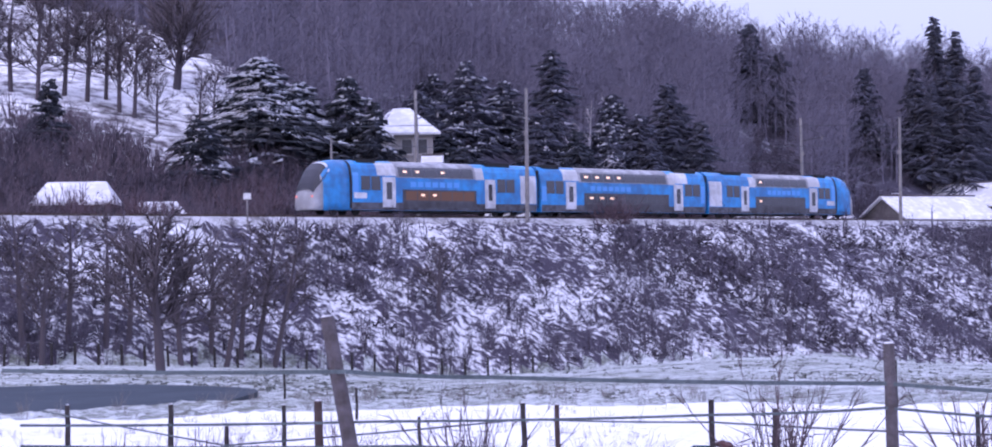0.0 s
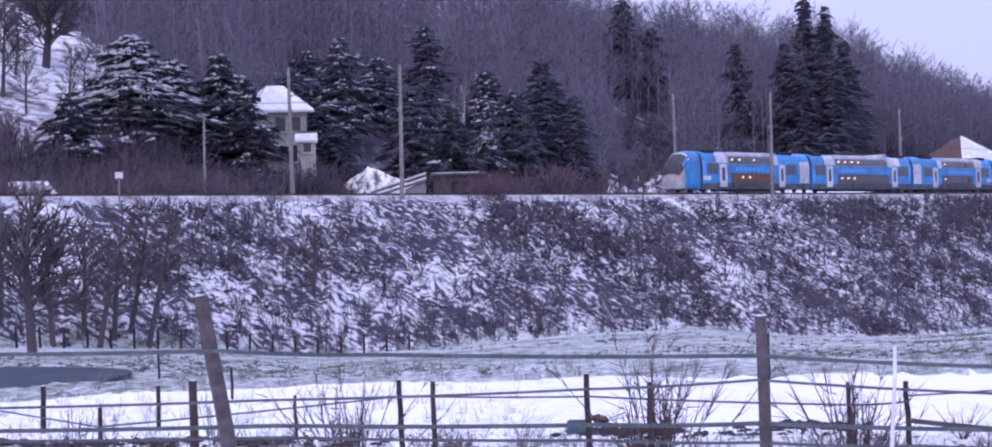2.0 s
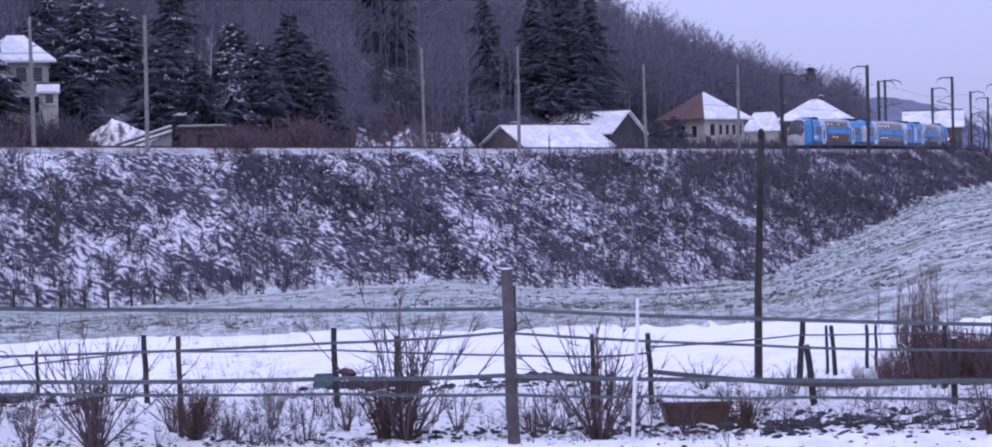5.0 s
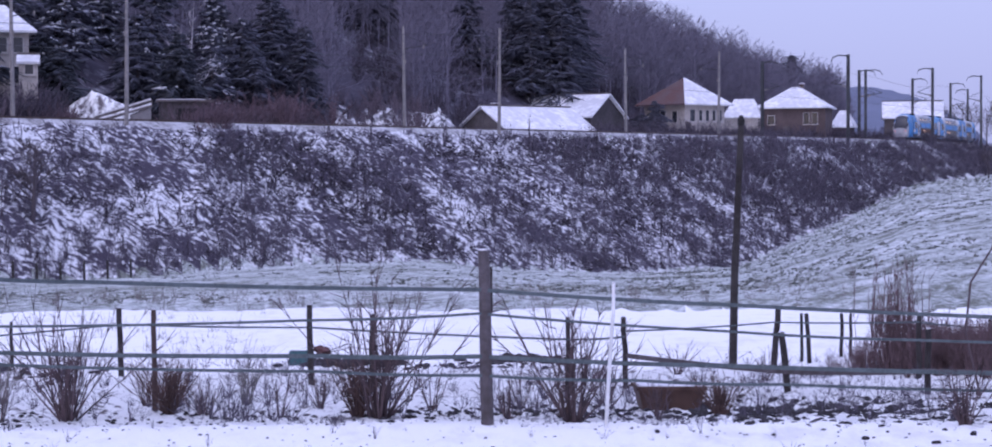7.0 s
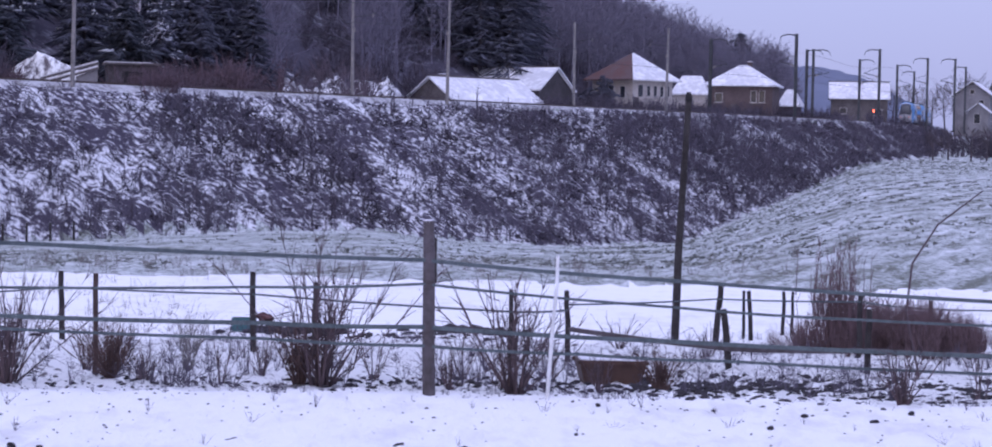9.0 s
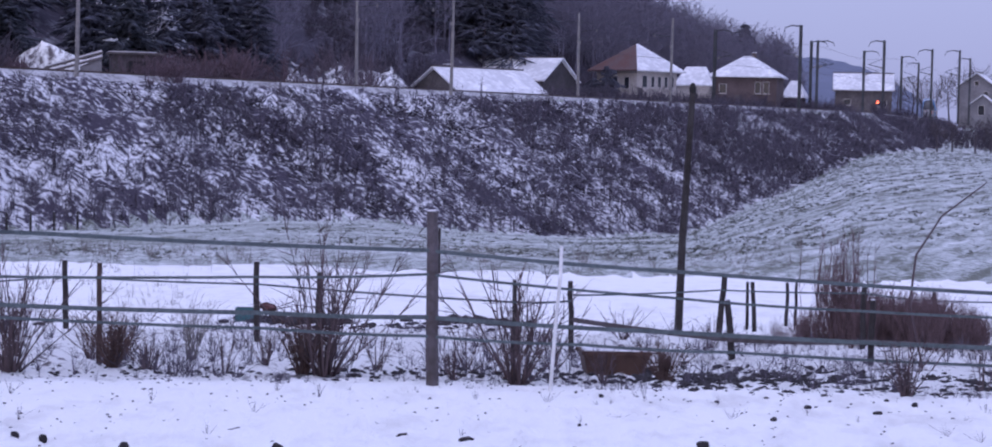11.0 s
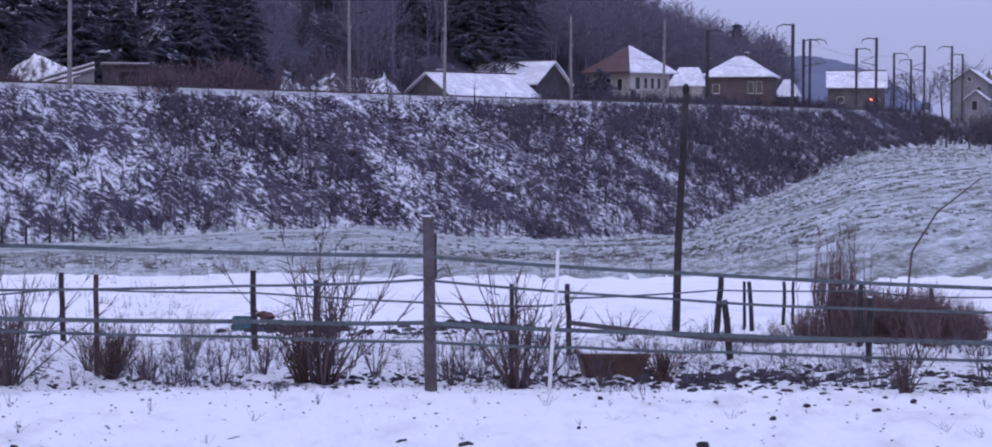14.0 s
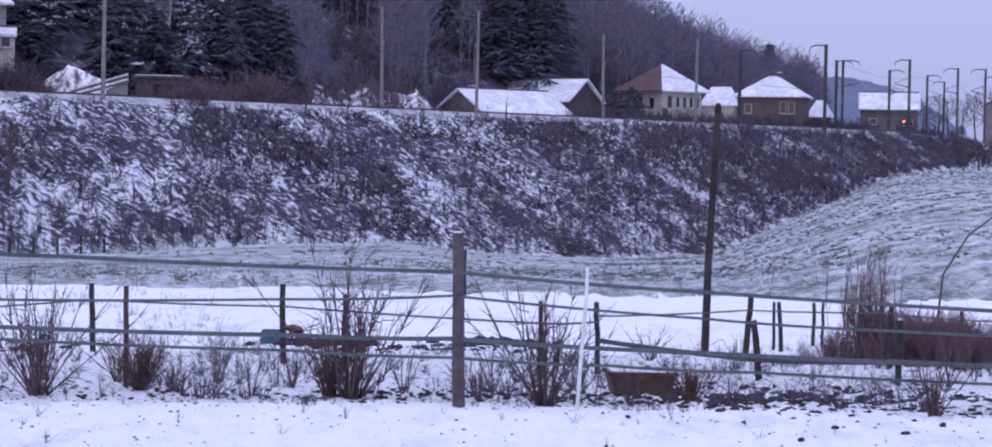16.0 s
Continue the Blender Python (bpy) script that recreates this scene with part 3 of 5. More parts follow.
    # bogies
    for c in ((3.6, length - 3.8) if cab else (3.4, length - 3.4)):
        c = F - c if flip else c
        bogie = part("bogie", Shape().box(c - 1.6, c + 1.6, -1.15, -0.95, 0.35, 0.7, 0.1).box(c - 1.6, c + 1.6, 0.95, 1.15, 0.35, 0.7, 0.1).box(c - 0.4, c + 0.4, -1.0, 1.0, 0.4, 0.65), M["under"], car, "black bogie frame")
        for dx in (-1.2, 1.2):
            for y in (-0.78, 0.72):
                ring = [(c + dx + 0.45 * math.cos(q * math.pi / 8), 0.45 + 0.45 * math.sin(q * math.pi / 8)) for q in range(16)]
                part("wheel", Shape().prism(ring, y, y + 0.12), M["under"], bogie)
    part("underframe", Shape().box(min(a, b) + 5.5, max(a, b) - 5.5, -1.2, 1.2, 0.22, 0.6, 0.2), M["under"], car)
    # bellows at the joints
    ends = [length - 0.3] if cab else [-0.05, length - 0.3]
    for x in ends:
        p = F - x - 0.35 if flip else x
        part("gangway_bellows", Shape().box(p, p + 0.35, -1.15, 1.15, 0.7, 3.9, 0.08), M["under"], car, "black rubber gangway bellows")
    return car


M["tail_red"] = glow("tail_red", (0.8, 0.25, 0.2), 0.2)
M["pale_blue"] = material("pale_blue_paint", (0.13, 0.36, 0.76), 0.4)
CARS = [(build_car("end", 26.1, False, "blue and white double-deck end car with grey cab"), 0.8, 26.1),
        (build_car("middle", 24.4, False, "blue double-deck middle car with grey roof band"), 26.9, 24.4),
        (build_car("end", 26.1, True, "blue and white double-deck end car, far cab"), 51.3, 26.1)]


def gone(t):
    """Metres that the train has gone at t seconds."""
    return 34.69 * t - 0.3588 * t * t


def motions():
    for car, start, length in CARS:
        rows = []
        for k in range(33):
            t = k * 0.5
            s = gone(t) + start
            x0, y0, _ = on_track(s)
            x1, y1, _ = on_track(s + length)
            rows.append((t, pose(x0, y0, RAIL_Z, 0, 0, math.degrees(math.atan2(y1 - y0, x1 - x0)))))
        walk(car, rows)

# ---- masts and wires ----
def place(ob, az, d, z, turn=0.0):
    x, y = polar(az, d)
    ob.matrix_basis = pose(x, y, z, 0, 0, turn)
    return ob


def build_pole(label):
    """Round concrete pole with a short bracket and two insulators."""
    pole = tagged(new("catenary_pole"), label, "pole", "poles along the line")
    part("shaft", Shape().tube([(0, 0, -1.2), (0, 0, 5), (0, 0, 11.0)], [0.2, 0.17, 0.13], 10), M["concrete"], pole)
    arm = part("bracket", Shape().tube([(0, 0, 8.6), (-2.9, 0, 8.9)], [0.04, 0.03], 6).tube([(0, 0, 10.2), (-2.9, 0, 8.95)], [0.02, 0.02], 5), M["steel"], pole)
    for z, x in ((8.75, -2.5), (7.3, -0.25)):
        part("insulator", Shape().tube([(x, 0, z - 0.2), (x, 0, z), (x, 0, z + 0.2)], [0.05, 0.09, 0.05], 8), M["concrete"], arm)
    return pole


def build_mast(label):
    """Steel H-section mast with a cantilever and a drop bracket."""
    mast = tagged(new("catenary_mast"), label, "mast", "masts along the line")
    part("column", Shape().box(-0.2, 0.2, -0.2, -0.16, -1, 10.6).box(-0.2, 0.2, 0.16, 0.2, -1, 10.6).box(-0.04, 0.04, -0.16, 0.16, -1, 10.6), M["steel"], mast)
    part("cantilever", Shape().tube([(0, 0, 10.4), (-1.4, 0, 10.55), (-2.4, 0, 10.3), (-2.7, 0, 9.7)], [0.09, 0.08, 0.07, 0.04], 6), M["steel"], mast)
    part("steady_arm", Shape().tube([(0, 0, 6.6), (-2.6, 0, 7.1)], [0.06, 0.05], 6).tube([(0, 0, 8.0), (-2.6, 0, 7.15)], [0.04, 0.04], 5), M["steel"], mast)
    part("insulator", Shape().tube([(-0.3, 0, 6.5), (-0.6, 0, 6.72), (-0.9, 0, 6.77)], [0.06, 0.13, 0.06], 8), M["concrete"], mast)
    return mast


def build_line():
    pole = None
    # the bracket points to the rails: -x for poles on the field side
    for s, off in ((23, 3.4), (83, 3.4), (139, 3.4), (17, -3.4), (75, -3.4), (126, -3.4), (-38, 3.4), (-44, -3.4)):
        x, y, h = on_track(s, off)
        m = pose(x, y, RAIL_Z - 0.4, 0, 0.6, -math.degrees(h) + (0 if off > 0 else 180))
        if pole is None:
            pole = build_pole("tall grey concrete pole beside the railway bank")
            pole.matrix_basis = m
        else:
            copy_thing(pole, m)
    mast = None
    spots = [(*on_track(s, o)[:2], o > 0, -math.degrees(on_track(s)[2]), 1.0) for s, o in ((169, -3.4), (186, 3.4), (213, -3.4), (235, 3.4), (251, -3.4))]
    for az, d, field, size in ((10.36, 342, False, 0.8), (12.6, 404, False, 1), (13.05, 470, True, 1), (13.4, 398, True, 1.08), (14.12, 400, True, 1), (14.4, 440, True, 1)):
        x, y = polar(az, d)
        spots.append((x, y, field, -16, size))
    for x, y, field, turn, size in spots:
        m = pose(x, y, RAIL_Z - 0.3, 0, 0, turn + (0 if field else 180)) @ Matrix.Diagonal((1, 1, 1.14 if field else 1.04, 1))
        if mast is None:
            mast = build_mast("dark steel mast with a curved cantilever arm")
            mast.matrix_basis = m
        else:
            copy_thing(mast, m)
    for z, off, r in ((RAIL_Z + 5.6, 0, 0.022), (RAIL_Z + 7.1, 0, 0.022), (RAIL_Z + 9.0, 3.4, 0.02)):
        pts = []
        for s in np.arange(-100, 420, 6.0):
            x, y, _ = on_track(s, off)
            sag = 0.5 * math.cos((s - 23) / 56 * 2 * math.pi) if z > RAIL_Z + 6 else 0
            pts.append((x, y, z + sag))
        tagged(part("overhead_wire", Shape().tube(pts, [r] * len(pts), 4), M["steel"]), "thin dark overhead wire above the rails", "wire", kind="structure")


build_line()


# ---- houses ----
def slab(points, thick):
    """A roof plane from three or four corners, with thickness downwards."""
    n = len(points)
    low = [(x, y, z - thick) for x, y, z in points]
    return list(points) + low, [tuple(range(n)), tuple(range(2 * n - 1, n - 1, -1))] + [(i + n, (i + 1) % n + n, (i + 1) % n, i) for i in range(n)]


def build_house(name, label, az, d, base, turn, lx, ly, eave, ridge, hip, wall, roof, windows=(), over=0.5, snowless=(), chimney=None, door=None, end_windows=()):
    """A house lx wide (facing the fields) and ly deep; hip: metres that the ridge ends stand in. turn: degrees."""
    h = tagged(new(name), label, "house")
    a, b = lx / 2, ly / 2
    part("wall", Shape().box(-a, a, -b, b, -2.5, eave - base), wall, h)
    e, r = eave - base, ridge - base
    A, B = a + over, b + over
    low = e - 0.12
    rl, rr = (-A + hip, 0, r), (A - hip, 0, r)
    c = [(-A, -B, low), (A, -B, low), (A, B, low), (-A, B, low)]
    planes = [(c[0], c[1], rr, rl), (c[2], c[3], rl, rr)]
    if hip > 0:
        planes += [(c[1], c[2], rr), (c[3], c[0], rl)]
    for k, pl in enumerate(planes):
        part("roof", Shape().add(*slab(pl, 0.22)), M["tile"] if k in snowless else roof, h, "bare red tiled roof face" if k in snowless else "")
    if hip <= 0:
        # added dark strip: the shade line that parts one snowy roof from another
        part("ridge_shade", Shape().box(-A, A, -0.16, 0.16, r - 0.05, r + 0.12, 0.04), M["barn"], h, "dark strip for the shade along the ridge")
        for x in (-a, a - 0.2):
            part("gable", Shape().add([(x, -b, e - 0.02), (x, b, e - 0.02), (x, 0, r - 0.3), (x + 0.2, -b, e - 0.02), (x + 0.2, b, e - 0.02), (x + 0.2, 0, r - 0.3)],
                                      [(0, 1, 2), (5, 4, 3), (0, 3, 4, 1), (1, 4, 5, 2), (2, 5, 3, 0)]), wall, h)
    for x, z, w, t in windows:
        win = part("window", Shape().box(x - w / 2 - 0.08, x + w / 2 + 0.08, -b - 0.05, -b + 0.05, z - t / 2 - 0.08, z + t / 2 + 0.08), M["frame"], h)
        part("pane", Shape().box(x - w / 2, x + w / 2, -b - 0.065, -b - 0.03, z - t / 2, z + t / 2), M["pane"], win)
        part("sill", Shape().box(x - w / 2 - 0.15, x + w / 2 + 0.15, -b - 0.16, -b, z - t / 2 - 0.16, z - t / 2 - 0.08), M["frame"], win)
    for y, z, w, t in end_windows:
        win = part("window", Shape().box(-a - 0.05, -a + 0.05, y - w / 2 - 0.1, y + w / 2 + 0.1, z - t / 2 - 0.1, z + t / 2 + 0.1), M["frame"], h)
        part("pane", Shape().box(-a - 0.07, -a - 0.03, y - w / 2, y + w / 2, z - t / 2, z + t / 2), M["pane"], win)
    if door:
        dr = part("door", Shape().box(door - 0.5, door + 0.5, -b - 0.06, -b + 0.05, 0, 2.05), M["barn"], h, "dark wooden door")
        part("door_handle", Shape().box(door + 0.32, door + 0.4, -b - 0.1, -b - 0.06, 1.0, 1.06), M["steel"], dr)
    if chimney:
        x, y, z0, z1 = chimney
        ch = part("chimney", Shape().box(x - 0.3, x + 0.3, y - 0.3, y + 0.3, z0 - base, z1 - base, 0.03), M["brick"], h)
        part("cap", Shape().box(x - 0.38, x + 0.38, y - 0.38, y + 0.38, z1 - base, z1 - base + 0.1), M["roof_snow"], ch)
    return place(h, az, d, base, turn)


RS = M["roof_snow"]
# two barns below the line; the rear one's gable shade is in its boards
build_house("barn", "low grey barn with a broad snow-covered roof", 1.15, 266, 4.4, 41, 14.6, 10.5, 6.3, 9.7, 0, M["barn"], RS, windows=((-2, 1.2, 1.2, 0.8),), chimney=(-4, 1.5, 8.2, 10.0))
build_house("barn", "long barn with shade-darkened boards and snowy roof behind a lower barn", 2.1, 294, 4.8, -32, 15.0, 9.6, 9.0, 12.1, 0, M["shaded_boards"], RS, windows=((3, 1.5, 1.0, 1.0), (-3, 1.5, 1.0, 1.0)))
build_house("shed", "small grey lean shed with snowy roof", -1.1, 268, 4.4, 40, 6.0, 6.0, 6.2, 8.4, 0, M["barn"], RS)
# the villa with a hipped roof and its annexe
build_house("villa", "cream villa with steep hipped red roof, partly snowed", 5.48, 312, 6.4, 40, 8.4, 8.4, 11.2, 15.1, 5.0, M["cream"], RS,
            windows=((-2.6, 3.0, 0.9, 1.7), (-0.9, 3.0, 0.6, 1.5), (0.5, 3.0, 0.6, 1.5), (1.9, 3.0, 0.6, 1.5), (3.2, 3.0, 0.6, 1.5)), over=1.0, snowless=(3,), door=-3.5, end_windows=((-2.2, 2.8, 0.9, 1.6), (0.2, 2.8, 0.9, 1.6)))
build_house("annexe", "low cream annexe with snowy roof beside a villa", 7.1, 326, 6.4, -14, 5.0, 6.0, 9.6, 12.3, 1.5, M["cream"], RS, windows=((0, 1.8, 0.9, 1.2),))
build_house("brick_house", "brown brick house with snowy pyramid roof", 8.5, 330, 6.0, -16, 10.2, 9.5, 11.1, 14.2, 5.0, M["brick"], RS,
            windows=((2.2, 3.2, 0.8, 1.7), (3.5, 3.2, 0.8, 1.7), (-3.2, 3.0, 1.0, 1.3)), over=0.6, chimney=(0.9, 0.2, 13, 14.7), door=-0.8)
build_house("shed", "small brown shed with steep snowy roof", 9.78, 345, 6.0, -20, 2.8, 4.0, 8.4, 10.9, 1.2, M["brick"], RS)
build_house("goods_shed", "long grey goods shed with snowy roof", 11.6, 402, 6.2, -10, 10.4, 9.0, 10.9, 14.0, 0, M["barn"], RS, windows=((-3, 2.2, 1.2, 1.0), (3.4, 2.0, 1.6, 1.0)), door=0.5)
build_house("station_house", "pale gabled house with snowy roof by the railway", 14.66, 470, 6.6, 68, 9.5, 7.6, 13.2, 16.4, 0, M["grey_render"], RS, windows=((-2, 2, 1, 1.6), (2, 2, 1, 1.6)), end_windows=((-2.0, 4.9, 0.9, 1.4), (0, 7.4, 0.8, 0.9)), over=0.8)
build_house("porch_house", "small gabled porch building with snowy roof", 14.78, 461, 6.6, 68, 4.0, 4.4, 9.6, 11.6, 0, M["grey_render"], RS, end_windows=((0.2, 1.5, 1.2, 2.0),), over=0.5)
build_house("station_house", "cream gabled house beside the railway", 15.75, 480, 6.6, 0, 10.5, 9.0, 13.6, 16.6, 0, M["cream"], RS, windows=((-3, 2, 1, 1.6), (0, 2, 1, 1.6)))
# the house on the wooded slope, and the low barns beyond the line at the other end
build_house("hillside_house", "pale house with snowy hipped roof among conifers", -13.1, 196, 8.6, 14, 5.6, 7.0, 14.6, 17.0, 2.7, M["cream"], RS,
            windows=((1.8, 4.6, 0.9, 1.3), (0.4, 4.6, 0.9, 1.3), (1.9, 1.9, 1.4, 1.5)), over=0.7)
build_house("garden_hut", "small white garden hut below a hillside house", -12.27, 189, 9.9, 10, 1.6, 2.0, 11.6, 12.2, 0, M["cream"], RS, windows=((0.1, 0.9, 0.7, 0.8),), over=0.2)
build_house("barn", "dark red-brown barn with snowy roof beyond the line", -21.9, 160, 4.6, 14, 5.2, 5.0, 7.5, 9.0, 0.9, M["tile"], RS)
build_house("shed", "low shed with rounded snowy roof", -19.75, 162, 4.6, 18, 3.4, 3.0, 6.6, 7.5, 0.8, M["barn"], RS)


def build_sign():
    sign = tagged(new("line_sign"), "pale trackside marker post with square head", "sign")
    part("post", Shape().tube([(0, 0, -1.0), (0, 0, 1.6)], [0.06, 0.06], 8), M["concrete"], sign)
    part("plate", Shape().box(-0.28, 0.28, -0.03, 0.03, 1.55, 2.0, 0.02), M["white_stake"], sign)
    place(sign, -17.35, 150, RAIL_Z - 0.6, 20)
    box = tagged(new("cable_trough"), "low concrete trough with snow lying on it", "trough")
    part("trough", Shape().box(-3.2, 3.2, -0.4, 0.4, -0.5, 0.3, 0.05), M["concrete"], box)
    part("snow_cap", Shape().box(-3.1, 3.1, -0.36, 0.36, 0.3, 0.42, 0.1), RS, box)
    place(box, -16.0, 166, RAIL_Z - 0.6, 58)
    lamp = tagged(new("crossing_signal"), "level crossing signal with glowing red lamp", "signal")
    part("post", Shape().tube([(0, 0, -1.5), (0, 0, 2.6)], [0.07, 0.06], 8), M["white_stake"], lamp)
    head = part("backboard", Shape().tube([(0, -0.04, 2.2), (0, 0.04, 2.2)], [0.42, 0.42], 16), M["under"], lamp)
    part("red_lamp", Shape().tube([(0, -0.12, 2.2), (0, -0.05, 2.2)], [0.17, 0.2], 12), M["red"], head, "glowing red lamp")
    place(lamp, 11.95 + 0.05, 385, 6.0, -14)


build_sign()


def build_leanto():
    """A sloping plank roof with snow on its two boards, on a low wall."""
    hut = tagged(new("leanto"), "lean-to with a sloping snowed plank roof", "shed")
    part("wall", Shape().prism([(0.6, -1.5), (2.4, -1.5), (2.4, 1.0), (0.6, 0.35)], -1.0, 1.0), M["grey_render"], hut)
    for y0, y1, up in ((-1.3, -0.1, 0.0), (0.1, 1.3, 0.45)):
        board = part("roof_board", Shape().prism([(-2.4, -0.45 + up), (2.5, 1.0 + up), (2.5, 1.2 + up), (-2.4, -0.25 + up)], y0, y1), M["barn"], hut)
        part("snow", Shape().prism([(-2.3, -0.22 + up), (2.45, 1.19 + up), (2.4, 1.34 + up), (-2.2, -0.1 + up)], y0 + 0.25, y1 - 0.05), RS, board, "snow lying on the board")
    x, y = polar(-9.8, 182)
    hut.matrix_basis = pose(x, y, 2.2 + 182 * math.tan(radians(1.3)), 0, 0, 10)
    low = tagged(new("flat_shed"), "long low dark shed with snow along its roof edge", "shed")
    part("wall", Shape().box(-2.2, 2.2, -1.2, 1.2, -2.0, 1.5), M["post"], low)
    # the wall is closed; a near-black sheet draws the shade inside
    part("front_shade", Shape().box(-0.9, 1.7, -1.23, -1.15, -0.2, 0.9), M["under"], low, "dark sheet for the shade of an open front")
    lid = part("roof", Shape().box(-2.5, 2.5, -1.5, 1.5, 1.5, 1.68, 0.04), M["barn"], low)
    part("snow", Shape().box(-2.4, 1.8, -1.4, 1.4, 1.68, 1.76, 0.3), RS, lid, "thin snow on the roof")
    x, y = polar(-8.15, 192)
    low.matrix_basis = pose(x, y, 2.2 + 192 * math.tan(radians(1.3)), 0, 0, 14)
    x, y = polar(-15.05, 170)
    pole = tagged(new("utility_pole"), "short grey wooden pole beyond the line", "pole")
    part("shaft", Shape().tube([(0, 0, -1.0), (0, 0, 3.5), (0.05, 0, 7.2)], [0.13, 0.11, 0.09], 8), M["concrete"], pole)
    part("crossarm", Shape().box(-0.5, 0.6, -0.05, 0.05, 6.7, 6.8), M["post_dark"], pole)
    pole.matrix_basis = pose(x, y, 5.6, 0, 0, 20)


build_leanto()


def build_drain():
    """A concrete drain running down the end of the bank."""
    sh, verts = Shape(), []
    a, b = Vector(polar(11.2, 345)), Vector(polar(12.0, 324))
    n = 14
    side = Vector((b.y - a.y, a.x - b.x)).normalized() * 0.7
    for k in range(n):
        c = a + (b - a) * (k / (n - 1))
        z = ground_at(c.x, c.y)
        for u, dz in ((-1, 0.25), (-0.75, 0.25), (-0.6, 0.08), (0.6, 0.08), (0.75, 0.25), (1, 0.25), (1, -0.6), (-1, -0.6)):
            verts.append((c.x + side.x * u, c.y + side.y * u, z + dz))
    faces = [(k * 8 + i, k * 8 + (i + 1) % 8, k * 8 + 8 + (i + 1) % 8, k * 8 + 8 + i) for k in range(n - 1) for i in range(8)]
    faces += [tuple(range(7, -1, -1)), tuple(range(8 * n - 8, 8 * n))]
    drain = tagged(new("drain_channel"), "concrete drain channel down the bank's end", "drain")
    part("channel", sh.add(verts, faces), M["concrete"], drain)


build_drain()


def build_mound():
    """A spoil heap under snow at the foot of the slope."""
    bm = bmesh.new()
    bmesh.ops.create_icosphere(bm, subdivisions=4, radius=1.0)
    for v in bm.verts:
        n = noise.noise(v.co * 1.7) * 0.3 + noise.noise(v.co * 4.5) * 0.12
        x, y, z = v.co * (1 + n)
        v.co = (x * 3.9 + (1.2 if x > 0 else 0.0) * x * x, y * 2.6, max(z, -0.25) * (4.9 - 2.2 * max(0, x + 0.3)) + 0.5 * noise.noise(v.co * 3.1))
    me = bpy.data.meshes.new("snow_mound")
    bm.to_mesh(me)
    bm.free()
    me.materials.append(M["mound"])
    me.shade_smooth()
    x, y = polar(-10.25, 189)
    ob = new("snow_mound", me)
    ob.matrix_basis = pose(x, y, ground_at(x, y) - 0.3, 0, 0, 8)
    tagged(ob, "snow-covered spoil heap at the foot of the slope", "mound")


M["mound"] = patchy("snowed_heap", SNOW, (0.14, 0.12, 0.13), 1.6, (1, 1, 0.5), 0.42, 0.52, 0.8)
build_mound()


# ---- far hill and pond ----
def build_far():
    xs = np.linspace(8.6, 14.0, 40)
    hs = np.interp(xs, [8.6, 9.6, 10.3, 10.9, 11.7, 12.4, 13.0, 13.5, 14.0], [2.0, 2.1, 2.15, 2.06, 1.85, 1.5, 1.15, 0.7, 0.1])
    verts, faces = [], []
    for k, (a, e) in enumerate(zip(xs, hs)):
        for d, share in ((1500, 0.0), (1750, 0.55), (2000, 1.0), (2500, 0.5)):
            x, y = polar(a, d)
            bump = 0.5 * math.sin(k * 1.9) + 0.4 * math.sin(k * 4.3)
            verts.append((x, y, share * (2.2 + 2000 * math.tan(radians(e)) + bump) - 2))
    for k in range(len(xs) - 1):
        for i in range(3):
            faces.append((k * 4 + i, k * 4 + 4 + i, k * 4 + 5 + i, k * 4 + 1 + i))
    tagged(part("distant_hill", Shape().add(verts, faces), M["far"], smooth=True), "distant wooded hill, blue from haze in its colour", "hill", kind="structure")
    cx, cy = polar(-24.6, 64.9)
    ring = []
    for i in range(72):
        q = 2 * math.pi * i / 72
        u, v = 8.4 * math.cos(q), 8.0 * math.sin(q)
        wob = 1 + 0.03 * math.sin(3 * q) + 0.02 * math.sin(7 * q)
        c, s = math.cos(radians(23)), math.sin(radians(23))
        ring.append((cx + (u * c - v * s) * wob, cy + (u * s + v * c) * wob))
    n = len(ring)
    sh = Shape().add([(x, y, POND_Z) for x, y in ring] + [(x, y, POND_Z - 0.4) for x, y in ring], [tuple(range(n))] + [(i, i + n, (i + 1) % n + n, (i + 1) % n) for i in range(n)])
    tagged(part("pond", sh, M["pond"]), "dark frozen pond in the snowy meadow", "pond", kind="structure")


build_far()

# ---- trees and brush ----
def unit(v):
    return v / (np.linalg.norm(v, axis=-1, keepdims=True) + 1e-9)


def bare_tree(h, spread, limbs, twigs_each, r, seed, lean=0.0, low=0.3):
    """Roots, tips and radii of a leafless tree's wood, base at the origin."""
    g = np.random.default_rng(seed)
    p0, p1, rr = [], [], []
    top = np.array([lean * h, g.normal(0, 0.03) * h, h])
    mid = top * 0.5 + g.normal(0, 0.02 * h, 3) * [1, 1, 0]
    p0 += [np.zeros(3), mid * 0.93]
    p1 += [mid * 1.25, top]
    rr += [r, r * 0.6]
    for k in range(limbs):
        f = g.uniform(low, 0.97)
        start = mid * (f / 0.5) if f < 0.5 else mid + (top - mid) * (f - 0.5) / 0.5
        q = g.uniform(0, 6.283)
        length = spread * (1.15 - f) * g.uniform(0.6, 1.2) + 0.08 * h
        d = unit(np.array([math.cos(q), math.sin(q), g.uniform(0.25, 1.5)]))
        end = start + d * length
        p0.append(start), p1.append(end), rr.append(r * 0.3 * (1.1 - f))
        for j in range(twigs_each):
            w = g.uniform(0.25, 1.0)
            s2 = start + d * length * w
            d2 = unit(d + g.normal(0, 0.55, 3) + [0, 0, 0.35])
            p0.append(s2), p1.append(s2 + d2 * length * g.uniform(0.3, 0.6)), rr.append(r * 0.21)
    return np.array(p0), np.array(p1), np.array(rr)


